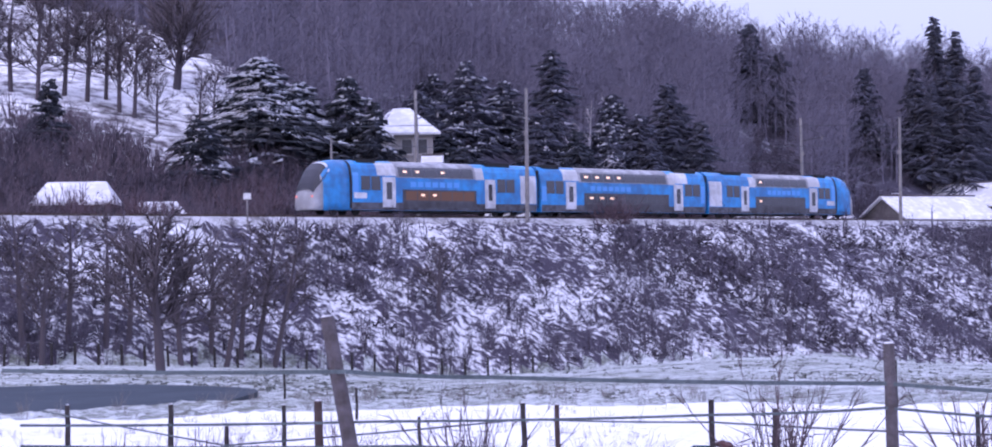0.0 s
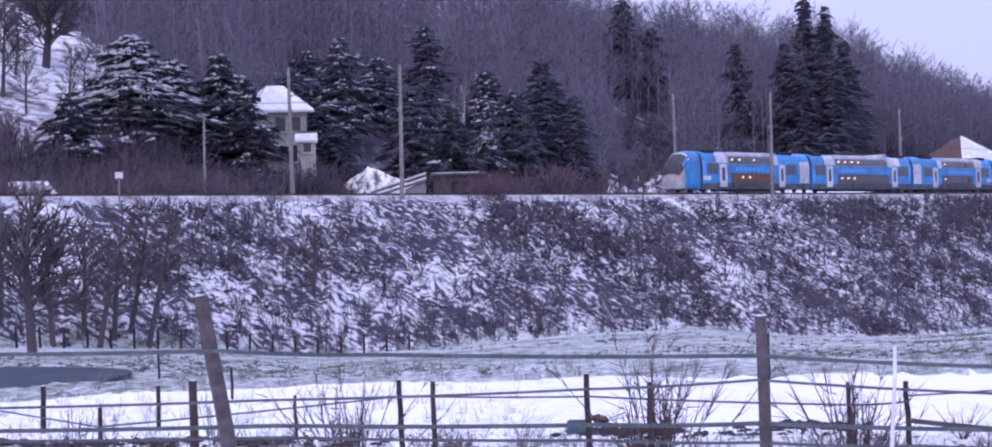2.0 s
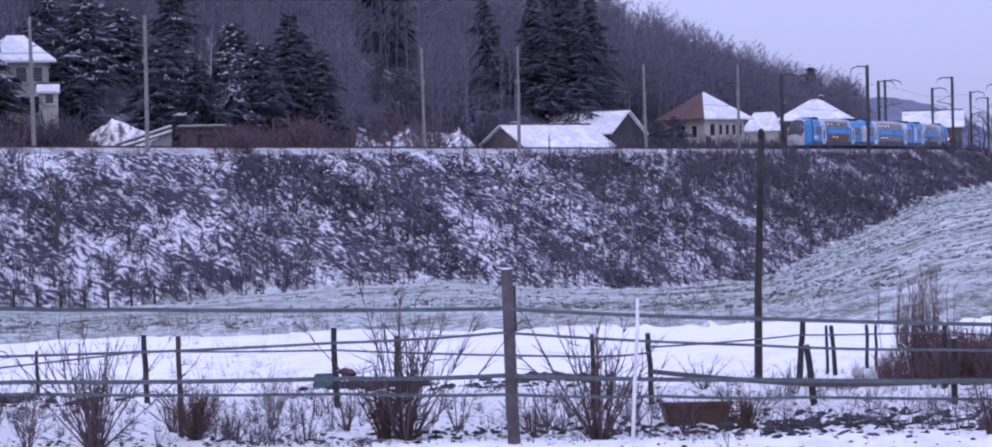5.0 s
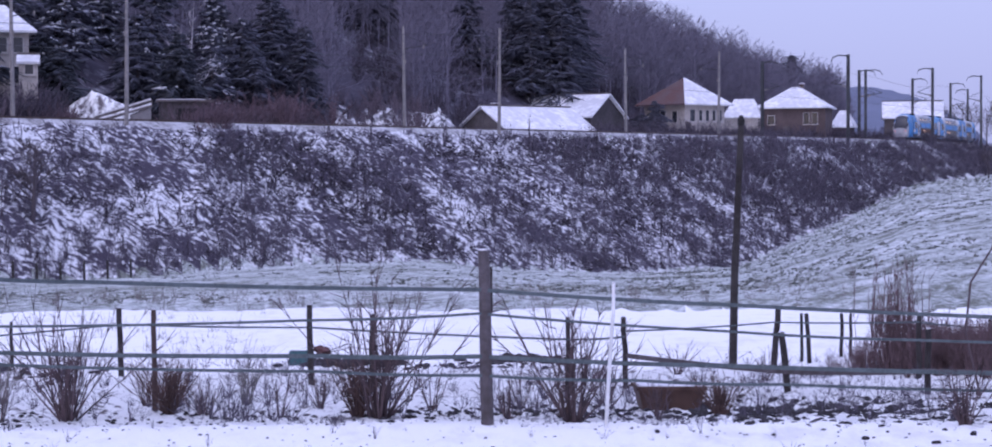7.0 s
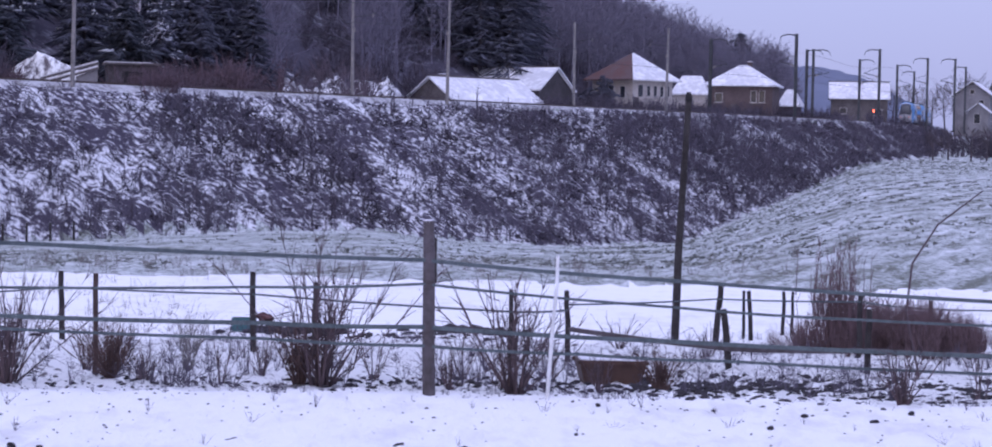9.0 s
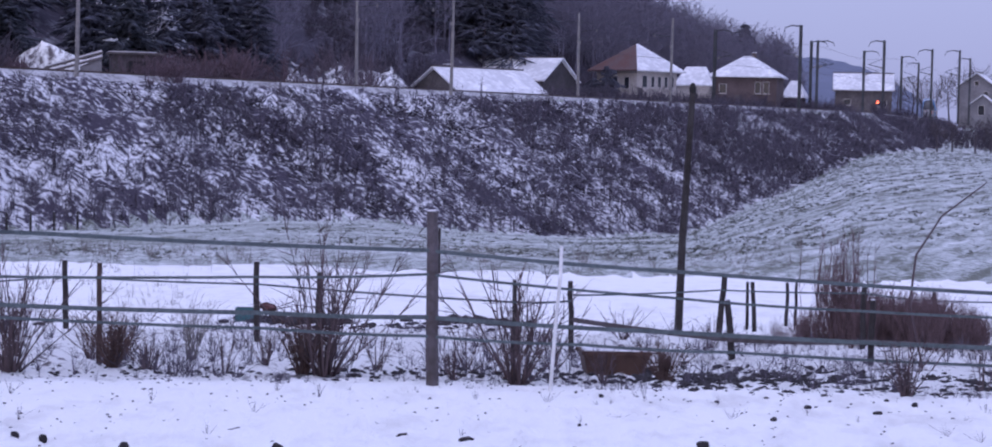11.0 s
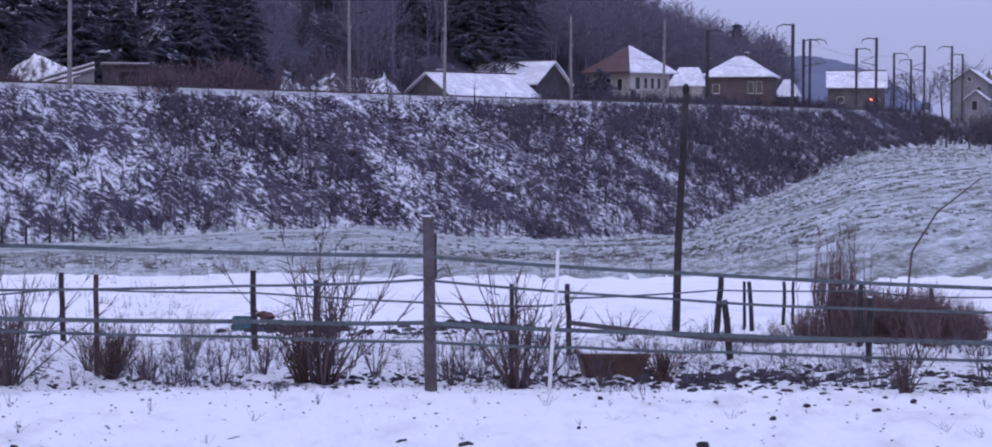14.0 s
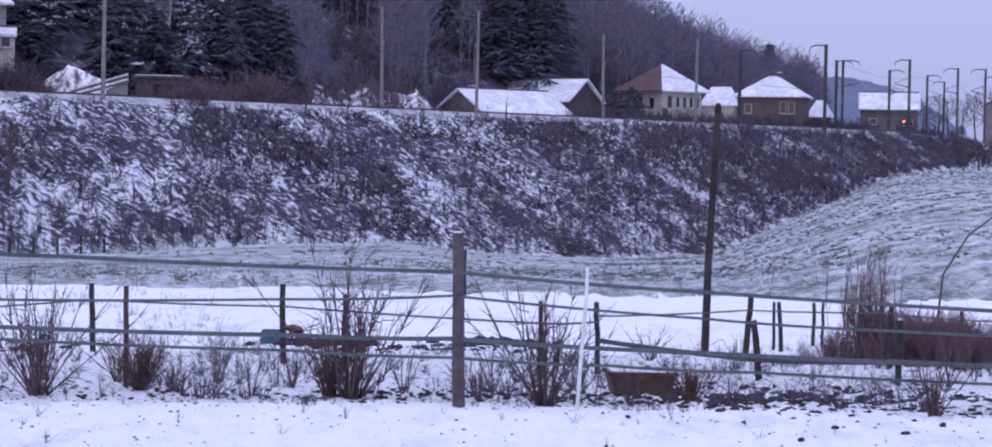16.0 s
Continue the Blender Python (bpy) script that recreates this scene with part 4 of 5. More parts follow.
def scatter_trees(name, label, category, spots, protos, mat):
    """Many copies of a few trees in one mesh. spots: x, y, z, size, turn, kind."""
    out = []
    for kind, (p0, p1, r) in enumerate(protos):
        sel = spots[spots[:, 5].astype(int) == kind]
        if not len(sel):
            continue
        c, s = np.cos(sel[:, 4]), np.sin(sel[:, 4])
        size, base = sel[:, 3], sel[:, :3]

        def moved(p):
            x = p[None, :, 0] * c[:, None] - p[None, :, 1] * s[:, None]
            y = p[None, :, 0] * s[:, None] + p[None, :, 1] * c[:, None]
            z = np.broadcast_to(p[None, :, 2], x.shape)
            return (np.stack([x, y, z], -1) * size[:, None, None] + base[:, None, :]).reshape(-1, 3)
        out.append(spikes(moved(p0), moved(p1), (r[None, :] * size[:, None]).ravel()))
    v, t = joined(out)
    return tagged(new(name, triangles(name, v, t, mat)), label, category, kind="stuff")


FOREST = [bare_tree(h, sp, 19, 6, 0.15, 30 + k, low=0.12) for k, (h, sp) in enumerate(((11, 4.2), (12, 4.6), (9.5, 4.0), (10.5, 3.6), (8, 3.8), (12.5, 4.0)))]


def spots_on_land(az, d, sizes, kinds, keep=None):
    x, y = polar(az, d)
    z, region = land(x, y)
    sp = np.stack([x, y, z - 0.1, sizes, rng.uniform(0, 6.28, len(x)), kinds], 1)
    return sp if keep is None else sp[keep(region, az)]


# azimuth, distance, elevation of the top, width, snow
CONIFERS = ((-17.0, 186, 5.75, 10.0, 0.95), (-15.9, 190, 5.1, 7, 0.8), (-14.6, 188, 5.2, 7.0, 0.3), (-13.85, 186, 4.5, 5.5, 0.25), (-22.6, 178, 5.2, 3.2, 0.05), (-11.3, 214, 5.55, 6.0, 0.4),
            (-10.3, 226, 5.0, 5.5, 0.4), (-12.2, 226, 5.2, 6.0, 0.2), (-8.93, 222, 5.85, 5.8, 0.04), (-7.3, 232, 4.6, 5.5, 0.4), (-5.77, 228, 4.85, 6.6, 0.02), (-9.4, 206, 4.1, 6.0, 0.1),
            (-3.55, 300, 6.4, 6.5, 0.0), (-0.47, 300, 5.1, 5.5, 0.0), (1.4, 336, 6.4, 5, 0.0), (1.97, 336, 6.0, 4, 0.0), (0.86, 300, 5.05, 6.5, 0.0), (1.72, 300, 5.1, 7.5, 0.0), (2.45, 302, 5.05, 7.0, 0.0),
            (1.3, 296, 4.6, 6.5, 0.0), (2.1, 297, 4.5, 7.0, 0.0), (-2.75, 300, 5.6, 6.0, 0.0), (8.38, 400, 2.95, 7.5, 0.0), (4.72, 298, 1.75, 4.5, 0.0), (4.3, 300, 1.4, 3.5, 0.0), (-18.6, 176, 4.1, 5, 0.2), (-6.6, 220, 4.0, 6, 0.1), (-11.9, 196, 3.6, 6, 0.02), (-11.5, 192, 3.2, 6.5, 0.0),
            (-8.3, 200, 3.6, 6.5, 0.04), (-7.4, 212, 3.9, 5, 0.3), (-6.3, 214, 3.3, 6.5, 0.03), (-9.0, 214, 4.3, 5, 0.1), (-4.9, 226, 3.8, 5, 0.03), (-12.6, 212, 4.8, 5, 0.05))


def off_meadow(sp, az):
    """Leaves the open meadow on the slope free, but for the brush along its lower edge."""
    d = np.hypot(sp[:, 0], sp[:, 1])
    el = np.degrees(np.arctan2(sp[:, 2] - 2.2 + 2.0 * sp[:, 3], d))
    return (az > -17.9) | (el < np.interp(az, [-24, -22, -20.3, -18.5], [5.2, 4.6, 3.7, 2.6])) | (land(sp[:, 0], sp[:, 1])[1] == 4) & (el > 5.0)


def build_forest():
    n = 3300
    az = rng.uniform(-30, 9.7, n)
    line = np.interp(az, _az_track, _d_track)
    start = np.interp(az, [-16, -5, -1.5, 0, 6, 12], [16, 26, 32, 58, 60, 45])
    d = line + start + rng.uniform(0, 1, n) ** 0.85 * (np.interp(az, [-25, 9], [152, 112]) - start)
    free = np.ones(n, bool)
    for ca, cd, _, w, _ in (*[c if c[4] > 0.25 else (*c[:3], c[3] * 0.8, 0) for c in CONIFERS], (-12.9, 200, 0, 6.0, 0), (-21.9, 166, 0, 7, 0)):
        free &= ~((np.abs(az - ca) < np.degrees(w / 2 / cd)) & (d < cd + 3))
    sp = spots_on_land(az, d, rng.uniform(0.7, 1.15, n), rng.integers(0, 6, n), lambda reg, a: free & ((reg == 4) | ((reg == 5) & (az < -19.8) & (rng.uniform(0, 1, n) < 0.05))))
    saz = np.degrees(np.arctan2(sp[:, 0], sp[:, 1]))
    ground_el = np.degrees(np.arctan2(sp[:, 2] - 2.2, np.hypot(sp[:, 0], sp[:, 1])))
    sp = sp[(saz > -17.9) | (ground_el > 5.2)]
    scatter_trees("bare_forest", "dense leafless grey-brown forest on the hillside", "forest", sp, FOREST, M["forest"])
    # the crest of the hill, where it runs down to the valley
    n = 1250
    az = np.where(rng.uniform(0, 1, n) < 0.45, rng.uniform(4.2, 9.75, n), rng.uniform(-7, 9.6, n))
    line = np.interp(az, _az_track, _d_track)
    d = line + np.interp(az, [-25, 9], [150, 110]) + rng.uniform(-45, 4, n)
    free = ~((az > 0.4) & (az < 3.0) & (d < 338))
    sp = spots_on_land(az, d, rng.uniform(0.7, 1.12, n), rng.integers(0, 6, n))[free]
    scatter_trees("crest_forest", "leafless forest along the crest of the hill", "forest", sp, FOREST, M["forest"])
    # undergrowth along the foot of the hill
    n = 1500
    az = np.where(rng.uniform(0, 1, n) < 0.35, rng.uniform(-26, -13, n), rng.uniform(-26, 4, n))
    line = np.interp(az, _az_track, _d_track)
    d = line + 7 + rng.uniform(0, 1, n) ** 1.3 * 34
    sp = spots_on_land(az, d, rng.uniform(0.5, 1.2, n), rng.integers(0, 4, n))
    clear = ~(((az > -11.2) & (az < -8.8)) | ((az > -13.6) & (az < -11.5) & (rng.uniform(0, 1, n) < 0.4)) | ((az > -4.4) & (az < 4) & (d < line + 52) & (rng.uniform(0, 1, n) < np.where(az > -1.4, 1.0, 0.35))))
    extra_az = np.concatenate([rng.uniform(-3.5, 6, 420), rng.uniform(-26, -15, 300), rng.uniform(-14.0, -11.6, 60)])
    extra_line = np.interp(extra_az, _az_track, _d_track)
    extra_d = extra_line + np.concatenate([rng.uniform(40, 85, 420), rng.uniform(10, 34, 300), rng.uniform(9, 15, 60)])
    more = spots_on_land(extra_az, extra_d, np.concatenate([rng.uniform(0.6, 1.3, 720), rng.uniform(1.1, 1.75, 60)]), rng.integers(0, 4, 780))
    more = more[off_meadow(more, extra_az) & ~((extra_az > 0.2) & (extra_az < 4) & (extra_d < extra_line + 58))]
    taz = rng.uniform(-4.5, -0.8, 70)
    terrace = spots_on_land(taz, np.interp(taz, _az_track, _d_track) + rng.uniform(15, 36, 70), rng.uniform(0.25, 0.7, 70), rng.integers(0, 4, 70))
    more = np.concatenate([more, terrace])
    scatter_trees("thickets", "dark thickets under the leafless trees", "bushes", more, BUSH, M["dark_brush"])
    scatter_trees("undergrowth", "brown leafless bushes beyond the railway line", "bushes", sp[clear & off_meadow(sp, az)], BUSH, M["undergrowth"])


def bush(h, spread, stems, twig, r, seed):
    """A shrub of many stems from one root."""
    g = np.random.default_rng(seed)
    p0, p1, rr = [], [], []
    for k in range(stems):
        q, tilt = g.uniform(0, 6.283), abs(g.normal(0, 1)) * spread
        base = np.array([math.cos(q), math.sin(q), 0]) * g.uniform(0, 0.08) * h
        tip = base + np.array([math.cos(q) * tilt, math.sin(q) * tilt, 1]) * h * g.uniform(0.45, 1.0)
        bend = (base + tip) / 2 + g.normal(0, 0.035, 3) * h
        p0 += [base, base + (bend - base) * 0.92]
        p1 += [base + (bend - base) * 1.15, tip]
        rr += [r, r * 0.7]
        for j in range(twig):
            w = g.uniform(0.3, 0.95)
            s = base + (bend - base) * w * 2 if w < 0.5 else bend + (tip - bend) * (w - 0.5) * 2
            d = unit(tip - base + g.normal(0, 0.5, 3) * h * 0.8)
            p0.append(s), p1.append(s + d * h * g.uniform(0.1, 0.28)), rr.append(r * 0.45)
    return np.array(p0), np.array(p1), np.array(rr)


M["birch"] = twigs("birch_bark", (0.3, 0.28, 0.3), (0.45, 0.43, 0.45))
M["hedge_brown"] = twigs("thicket_twigs", (0.06, 0.04, 0.05), (0.145, 0.1, 0.12))
M["dark_brush"] = twigs("dark_brush_twigs", (0.033, 0.028, 0.04), (0.095, 0.079, 0.104))
M["undergrowth"] = twigs("undergrowth_twigs", (0.06, 0.047, 0.06), (0.16, 0.125, 0.15))
BUSH = [bush(3.0, 0.6, 11, 5, 0.058, 60 + k) for k in range(4)]
build_forest()


def conifer(h, w, seed, snow, label, dense=1.0, far=False):
    """Trunk, drooping needle boughs in whorls and, where it lies, snow on them."""
    g = np.random.default_rng(seed)
    tree = tagged(new("conifer"), label, "tree", "conifers on the slope")
    part("trunk", Shape().tube([(0, 0, -1.5), (0, 0, h * 0.5), (0, 0, h * 0.98)], [0.022 * h, 0.014 * h, 0.02], 7), M["bark"], tree)
    n0, n1, nr, s0, s1, sr = [], [], [], [], [], []
    layers = g.uniform(0.5, 1.3, 60)
    full = 3.6 if snow > 0.5 else 1.7
    for k in range(int(h * 24 * dense)):
        f = g.uniform(0.06, 1.0) ** 0.9
        z = f * h
        q = g.uniform(0, 6.283)
        lobe = 1 + 0.28 * math.sin(2 * q + 7 * f + seed) + 0.2 * math.sin(5 * q - 13 * f + 2 * seed)
        reach = w / 2 * (1.05 - f ** full) ** 0.9 * g.uniform(0.5, 1.15) * lobe * layers[int(z / 0.85)] + 0.45
        a = np.array([0, 0, z])
        tip = np.array([math.cos(q) * reach, math.sin(q) * reach, z - reach * g.uniform(0.05, 0.4)])
        side = np.array([-math.sin(q), math.cos(q), 0])
        n0.append(a), n1.append(tip), nr.append(0.06)
        for j in range(9):
            u = g.uniform(0.25, 1)
            b = a + (tip - a) * u
            e = b + (tip - a) * 0.28 + side * g.normal(0, 0.26) * reach - np.array([0, 0, g.uniform(0.0, 0.3) * reach * 0.6])
            n0.append(b), n1.append(e), nr.append(g.uniform(0.09, 0.2))
        if g.uniform() < snow:
            for j in range(9 if snow > 0.5 else 5):
                b = a + (tip - a) * g.uniform(0.45, 1.0) + side * g.normal(0, 0.12) * reach + [0, 0, 0.12]
                s0.append(b), s1.append(b + side * g.normal(0, 0.12) * reach + (tip - a) * g.uniform(0.1, 0.25)), sr.append(g.uniform(0.06, 0.2))
    # far crowns take the needle colour with haze mixed in
    crown = new("crown", triangles("crown", *spikes(n0, n1, nr), M["hazed_needle" if far else "needle"]))
    crown.parent = tree
    tagged(crown, kind="stuff")
    if s0:
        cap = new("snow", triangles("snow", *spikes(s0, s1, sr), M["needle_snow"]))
        cap.parent = crown
        tagged(cap, "snow lying on the boughs", kind="stuff")
    return tree


def build_conifers():
    for k, (az, d, el, w, snow) in enumerate(CONIFERS):
        x, y = polar(az, d)
        z = ground_at(x, y)
        h = 2.2 + d * math.tan(radians(el)) - z
        kind = "tall spruce laden with snow on the wooded slope" if snow > 0.5 else "dark green conifer with patches of snow" if snow > 0.08 else "dark conifer standing in the leafless forest"
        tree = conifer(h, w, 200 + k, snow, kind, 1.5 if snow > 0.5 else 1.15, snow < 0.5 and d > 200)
        tree.matrix_basis = pose(x, y, z, 0, 0, 40 * k)


build_conifers()


def wood_thing(name, label, category, wood, mat, x, y, z, turn=0.0, group=""):
    if category == "shrub":
        # the stems and the fine twigs on them
        ob = new(name)
        p0, p1, r = wood
        thick = r > r.max() * 0.6
        for key, sel in (("wood", thick), ("brushwood", ~thick)):
            piece = tagged(new(key, triangles(key, *spikes(p0[sel], p1[sel], r[sel]), mat)), kind="stuff")
            piece.parent = ob
    elif category == "tree":
        # trunk and crown are parts of their own
        ob = new(name)
        p0, p1, r = wood
        part("trunk", Shape().tube([p0[0], p1[0] * 0.8, p1[1]], [r[0], r[0] * 0.7, r[0] * 0.1], 8), mat, ob)
        crown = tagged(new("crown", triangles("crown", *spikes(p0[2:], p1[2:], r[2:]), mat)), "leafless limbs and twigs", kind="stuff")
        crown.parent = ob
    else:
        ob = new(name, triangles(name, *spikes(*wood), mat))
    ob.matrix_basis = pose(x, y, z, 0, 0, turn)
    return tagged(ob, label, category, group)


def scrub(seed):
    """A low tangle of short twigs and dead leaves."""
    g = np.random.default_rng(seed)
    mid = g.normal(0, 0.3, (13, 3)) * [1, 1, 0.45] + [0, 0, 0.15]
    way = unit(g.normal(0, 1, (13, 3))) * g.uniform(0.1, 0.3, (13, 1))
    return mid - way, mid + way, g.uniform(0.04, 0.09, 13)


def build_bank_growth():
    # single trees at the foot of the bank and on it
    x, y = polar(-19.75, 108)
    wood_thing("bare_tree", "bare spreading tree at the foot of the bank", "tree", bare_tree(7.4, 4.8, 56, 12, 0.26, 5, low=0.28), M["bark"], x, y, ground_at(x, y) - 0.1)
    for k, (az, d, h, lean) in enumerate(((-17.6, 131, 8.5, 0.1), (-17.2, 132, 8.8, 0.18), (-16.7, 131, 8.3, 0.22), (-22.2, 126, 7.5, 0.05), (-21.2, 127, 8.0, 0.02), (-23.4, 124, 8.0, -0.05), (-20.6, 128, 7.0, 0.0),
                                           (-18.4, 130, 7.5, 0.03), (-24.6, 124, 7.5, 0.0), (-19.2, 127, 6.8, -0.04), (-22.9, 121, 6.5, 0.06), (-12.2, 148, 5.5, 0.03), (-18.0, 128, 6.5, 0.12))):
        x, y = polar(az, d)
        wood_thing("bare_tree", "thin leafless tree on the snowy bank", "tree", bare_tree(h, 2.6, 30, 10, 0.19, 70 + k, lean), M["bark"], x, y, ground_at(x, y) - 0.2, 0, "thin trees on the bank")
    # old trees standing in the snowy meadow on the slope
    for k, (az, el, h, sp, limbs, r) in enumerate(((-19.2, 4.9, 7.8, 7.5, 60, 0.42), (-20.35, 4.1, 8.5, 3.2, 44, 0.2), (-20.75, 4.2, 9.5, 3.2, 44, 0.22), (-21.1, 4.6, 9, 3.6, 44, 0.2), (-21.6, 4.5, 10, 4, 44, 0.24), (-22.2, 4.7, 10, 4.2, 44, 0.24),
                                                    (-22.9, 4.6, 10, 4.2, 44, 0.22), (-23.6, 4.8, 10.5, 4.5, 44, 0.24), (-19.75, 3.6, 6, 2.4, 30, 0.13), (-18.6, 3.3, 7.2, 1.8, 30, 0.16), (-18.2, 3.8, 5.5, 2.2, 30, 0.12), (-24.6, 4.8, 11, 4.5, 44, 0.24), (-20.0, 4.7, 6.5, 3.0, 36, 0.14), (-21.9, 5.6, 7, 3.5, 40, 0.16), (-22.6, 5.9, 7, 3.5, 40, 0.16))):
        d = 172.0
        while d < 260 and math.degrees(math.atan2(ground_at(*polar(az, d)) - 2.2, d)) < el:
            d += 1.0
        x, y = polar(az, d)
        wood_thing("bare_tree", "old spreading leafless tree on the snowy slope", "tree", bare_tree(h, sp, limbs, 12, r, 170 + k, 0.04, 0.22), M["bark"], x, y, ground_at(x, y) - 0.2, 0, "trees on the slope")
    x, y = polar(-7.65, 206)
    wood_thing("birch", "slender pale birch among dark conifers", "tree", bare_tree(14, 3.0, 16, 5, 0.16, 55, -0.06), M["birch"], x, y, ground_at(x, y) - 0.2)
    g = np.random.default_rng(77)
    sp = []
    for caz, cd, wide, count, size in ((-6.35, 206, 0.75, 60, 1.65), (-16.6, 171, 0.6, 40, 1.3), (-17.6, 168, 0.4, 24, 1.1), (-14.3, 176, 0.35, 24, 1.2), (-21.0, 158, 0.9, 40, 1.2), (-5.3, 210, 0.4, 30, 1.8), (-7.3, 188, 0.45, 34, 1.0), (-11.5, 184, 0.35, 30, 1.0)):
        for i in range(count):
            az, d = g.normal(caz, wide), cd + g.normal(0, 3)
            x, y = polar(az, d)
            sp.append((x, y, ground_at(x, y), g.uniform(0.6, 1.0) * size, g.uniform(0, 6.28), i % 4))
    scatter_trees("thicket", "dense rounded brown thicket beyond the line", "bushes", np.array(sp), BUSH, M["hedge_brown"])
    # brush over the whole bank
    n = 19000
    s, off = rng.uniform(-150, 330, n), rng.uniform(4.2, 30, n)
    x, y, h = (np.interp(s, _s, q) for q in (_x, _y, _h))
    x, y = x + np.cos(h) * off, y - np.sin(h) * off
    z, region = land(x, y)
    clump = np.sin(s / 7.0 + 2 * np.sin(off / 5)) + np.sin(s / 3.1 + off / 2.3) + 0.9 * np.sin(s / 17 + 1.0) + np.where(s < -30, 0.2, np.clip((s - 18) / 40, -1.1, 1.9)) - np.clip((off - 13) / 7, 0, 1.2) * np.where((s > -20) & (s < 40), 1.4, 0.2)
    keep = (region == 3) & (clump + rng.normal(0, 0.6, n) > 0.25)
    sp = np.stack([x, y, z - 0.05, rng.uniform(0.35, 1.0, n), rng.uniform(0, 6.28, n), rng.integers(0, 5, n)], 1)[keep]
    scatter_trees("bank_brush", "brown leafless brush and dry stems on the snowy bank", "brush", sp, [bush(1.5, 0.8, 8, 2, 0.05, 90 + k) for k in range(5)], M["brush"])
    # low bramble mats
    n = 19000
    s, off = rng.uniform(-150, 330, n), rng.uniform(4.5, 30, n)
    x, y, h = (np.interp(s, _s, q) for q in (_x, _y, _h))
    x, y = x + np.cos(h) * off, y - np.sin(h) * off
    z, region = land(x, y)
    keep = (region == 3) & (np.sin(s / 5.3 + 1.5 * np.sin(off / 3.7)) + np.sin(s / 2.3 - off / 1.9) + rng.normal(0, 0.9, n) > np.where(s < 30, 0.35, -0.6))
    sp = np.stack([x, y, z - 0.03, rng.uniform(0.4, 1.1, n), rng.uniform(0, 6.28, n), rng.integers(0, 3, n)], 1)[keep]
    scatter_trees("bank_bramble", "low dark bramble mats poking through snow", "brush", sp, [scrub(120 + k) for k in range(3)], M["dark_brush"])
    # taller shrubs in clumps on the bank, and the closed thicket at its far end
    n = 1500
    s, off = rng.uniform(-110, 232, n), rng.uniform(4.4, 24, n)
    s[700:], off[700:] = rng.uniform(112, 232, 800), rng.uniform(4.4, 17, 800)
    x, y, h = (np.interp(s, _s, q) for q in (_x, _y, _h))
    x, y = x + np.cos(h) * off, y - np.sin(h) * off
    z, region = land(x, y)
    keep = (region == 3) & ((np.sin(s / 4.7 + 2 * np.sin(off / 6)) + np.sin(s / 11 + 0.6) + rng.normal(0, 0.4, n) > np.where(off > 14, 1.5, 0.8)) | ((np.arange(n) >= 700) & (rng.uniform(0, 1, n) < 0.45)))
    sp = np.stack([x, y, z - 0.05, rng.uniform(0.4, 0.9, n), rng.uniform(0, 6.28, n), rng.integers(0, 4, n)], 1)[keep]
    scatter_trees("bank_shrubs", "dense brown leafless shrubs in clumps on the bank", "shrubs", sp, BUSH, M["brush"])
    # slender saplings standing out of the brush
    n = 850
    s, off = rng.uniform(-90, 190, n), 26 - 21.5 * rng.uniform(0, 1, n) ** 1.4
    x, y, h = (np.interp(s, _s, q) for q in (_x, _y, _h))
    x, y = x + np.cos(h) * off, y - np.sin(h) * off
    z, region = land(x, y)
    sp = np.stack([x, y, z - 0.05, rng.uniform(0.5, 1.25, n), rng.uniform(0, 6.28, n), rng.integers(0, 4, n)], 1)[region == 3]
    scatter_trees("bank_saplings", "slender upright saplings on the snowy bank", "saplings", sp, [bush(2.5, 0.16, 4, 4, 0.05, 150 + k) for k in range(4)], M["dark_brush"])
    # tall stems along the toe
    n = 700
    az = rng.uniform(-25, 7.5, n)
    d = np.interp(az, TOE_AZ, TOE_D) + rng.uniform(-1.5, 6, n)
    sp = spots_on_land(az, d, rng.uniform(0.5, 1.3, n), rng.integers(0, 3, n))
    scatter_trees("toe_stems", "upright dry stems along the foot of the bank", "brush", sp, [bush(2.0, 0.16, 5, 2, 0.028, 140 + k) for k in range(3)], M["brush"])
    # clipped hedges and bushes before the houses beyond the line
    n = 430
    az = rng.uniform(3.0, 11.2, n)
    d = np.interp(az, _az_track, _d_track) + rng.uniform(7, 20, n)
    sp = spots_on_land(az, d, rng.uniform(0.45, 1.1, n), rng.integers(0, 4, n))
    scatter_trees("garden_hedge", "dark leafless garden hedges before the houses", "hedge", sp, BUSH, M["dark_brush"])
    # the hedge and orchard at the far end of the field
    n = 400
    az = rng.uniform(11.9, 17.5, n)
    d = 356 + rng.uniform(0, 55, n)
    sp = spots_on_land(az, d, rng.uniform(0.3, 1.0, n) * (1 + 0.3 * np.sin(az * 9)), rng.integers(0, 4, n))
    n = 90
    az = rng.normal(16.0, 0.7, n)
    sp = np.concatenate([sp, spots_on_land(az, 366 + rng.uniform(0, 8, n), rng.uniform(1.2, 2.1, n), rng.integers(0, 4, n))])
    scatter_trees("field_hedge", "dark russet hedge beyond the field", "hedge", sp, BUSH, M["dark_brush"])
    for k, (az, d, h) in enumerate(((13.6, 338, 4.4), (14.6, 336, 5), (15.2, 340, 5), (15.6, 334, 4.5), (15.0, 352, 5.5), (16.2, 336, 5), (14.0, 350, 4.8), (14.25, 470, 12), (14.55, 480, 13), (13.9, 475, 10), (12.9, 470, 9), (12.5, 492, 9), (13.2, 500, 10), (13.55, 505, 9), (12.2, 488, 8), (15.4, 500, 10), (16.0, 505, 11), (11.9, 480, 8))):
        x, y = polar(az, d)
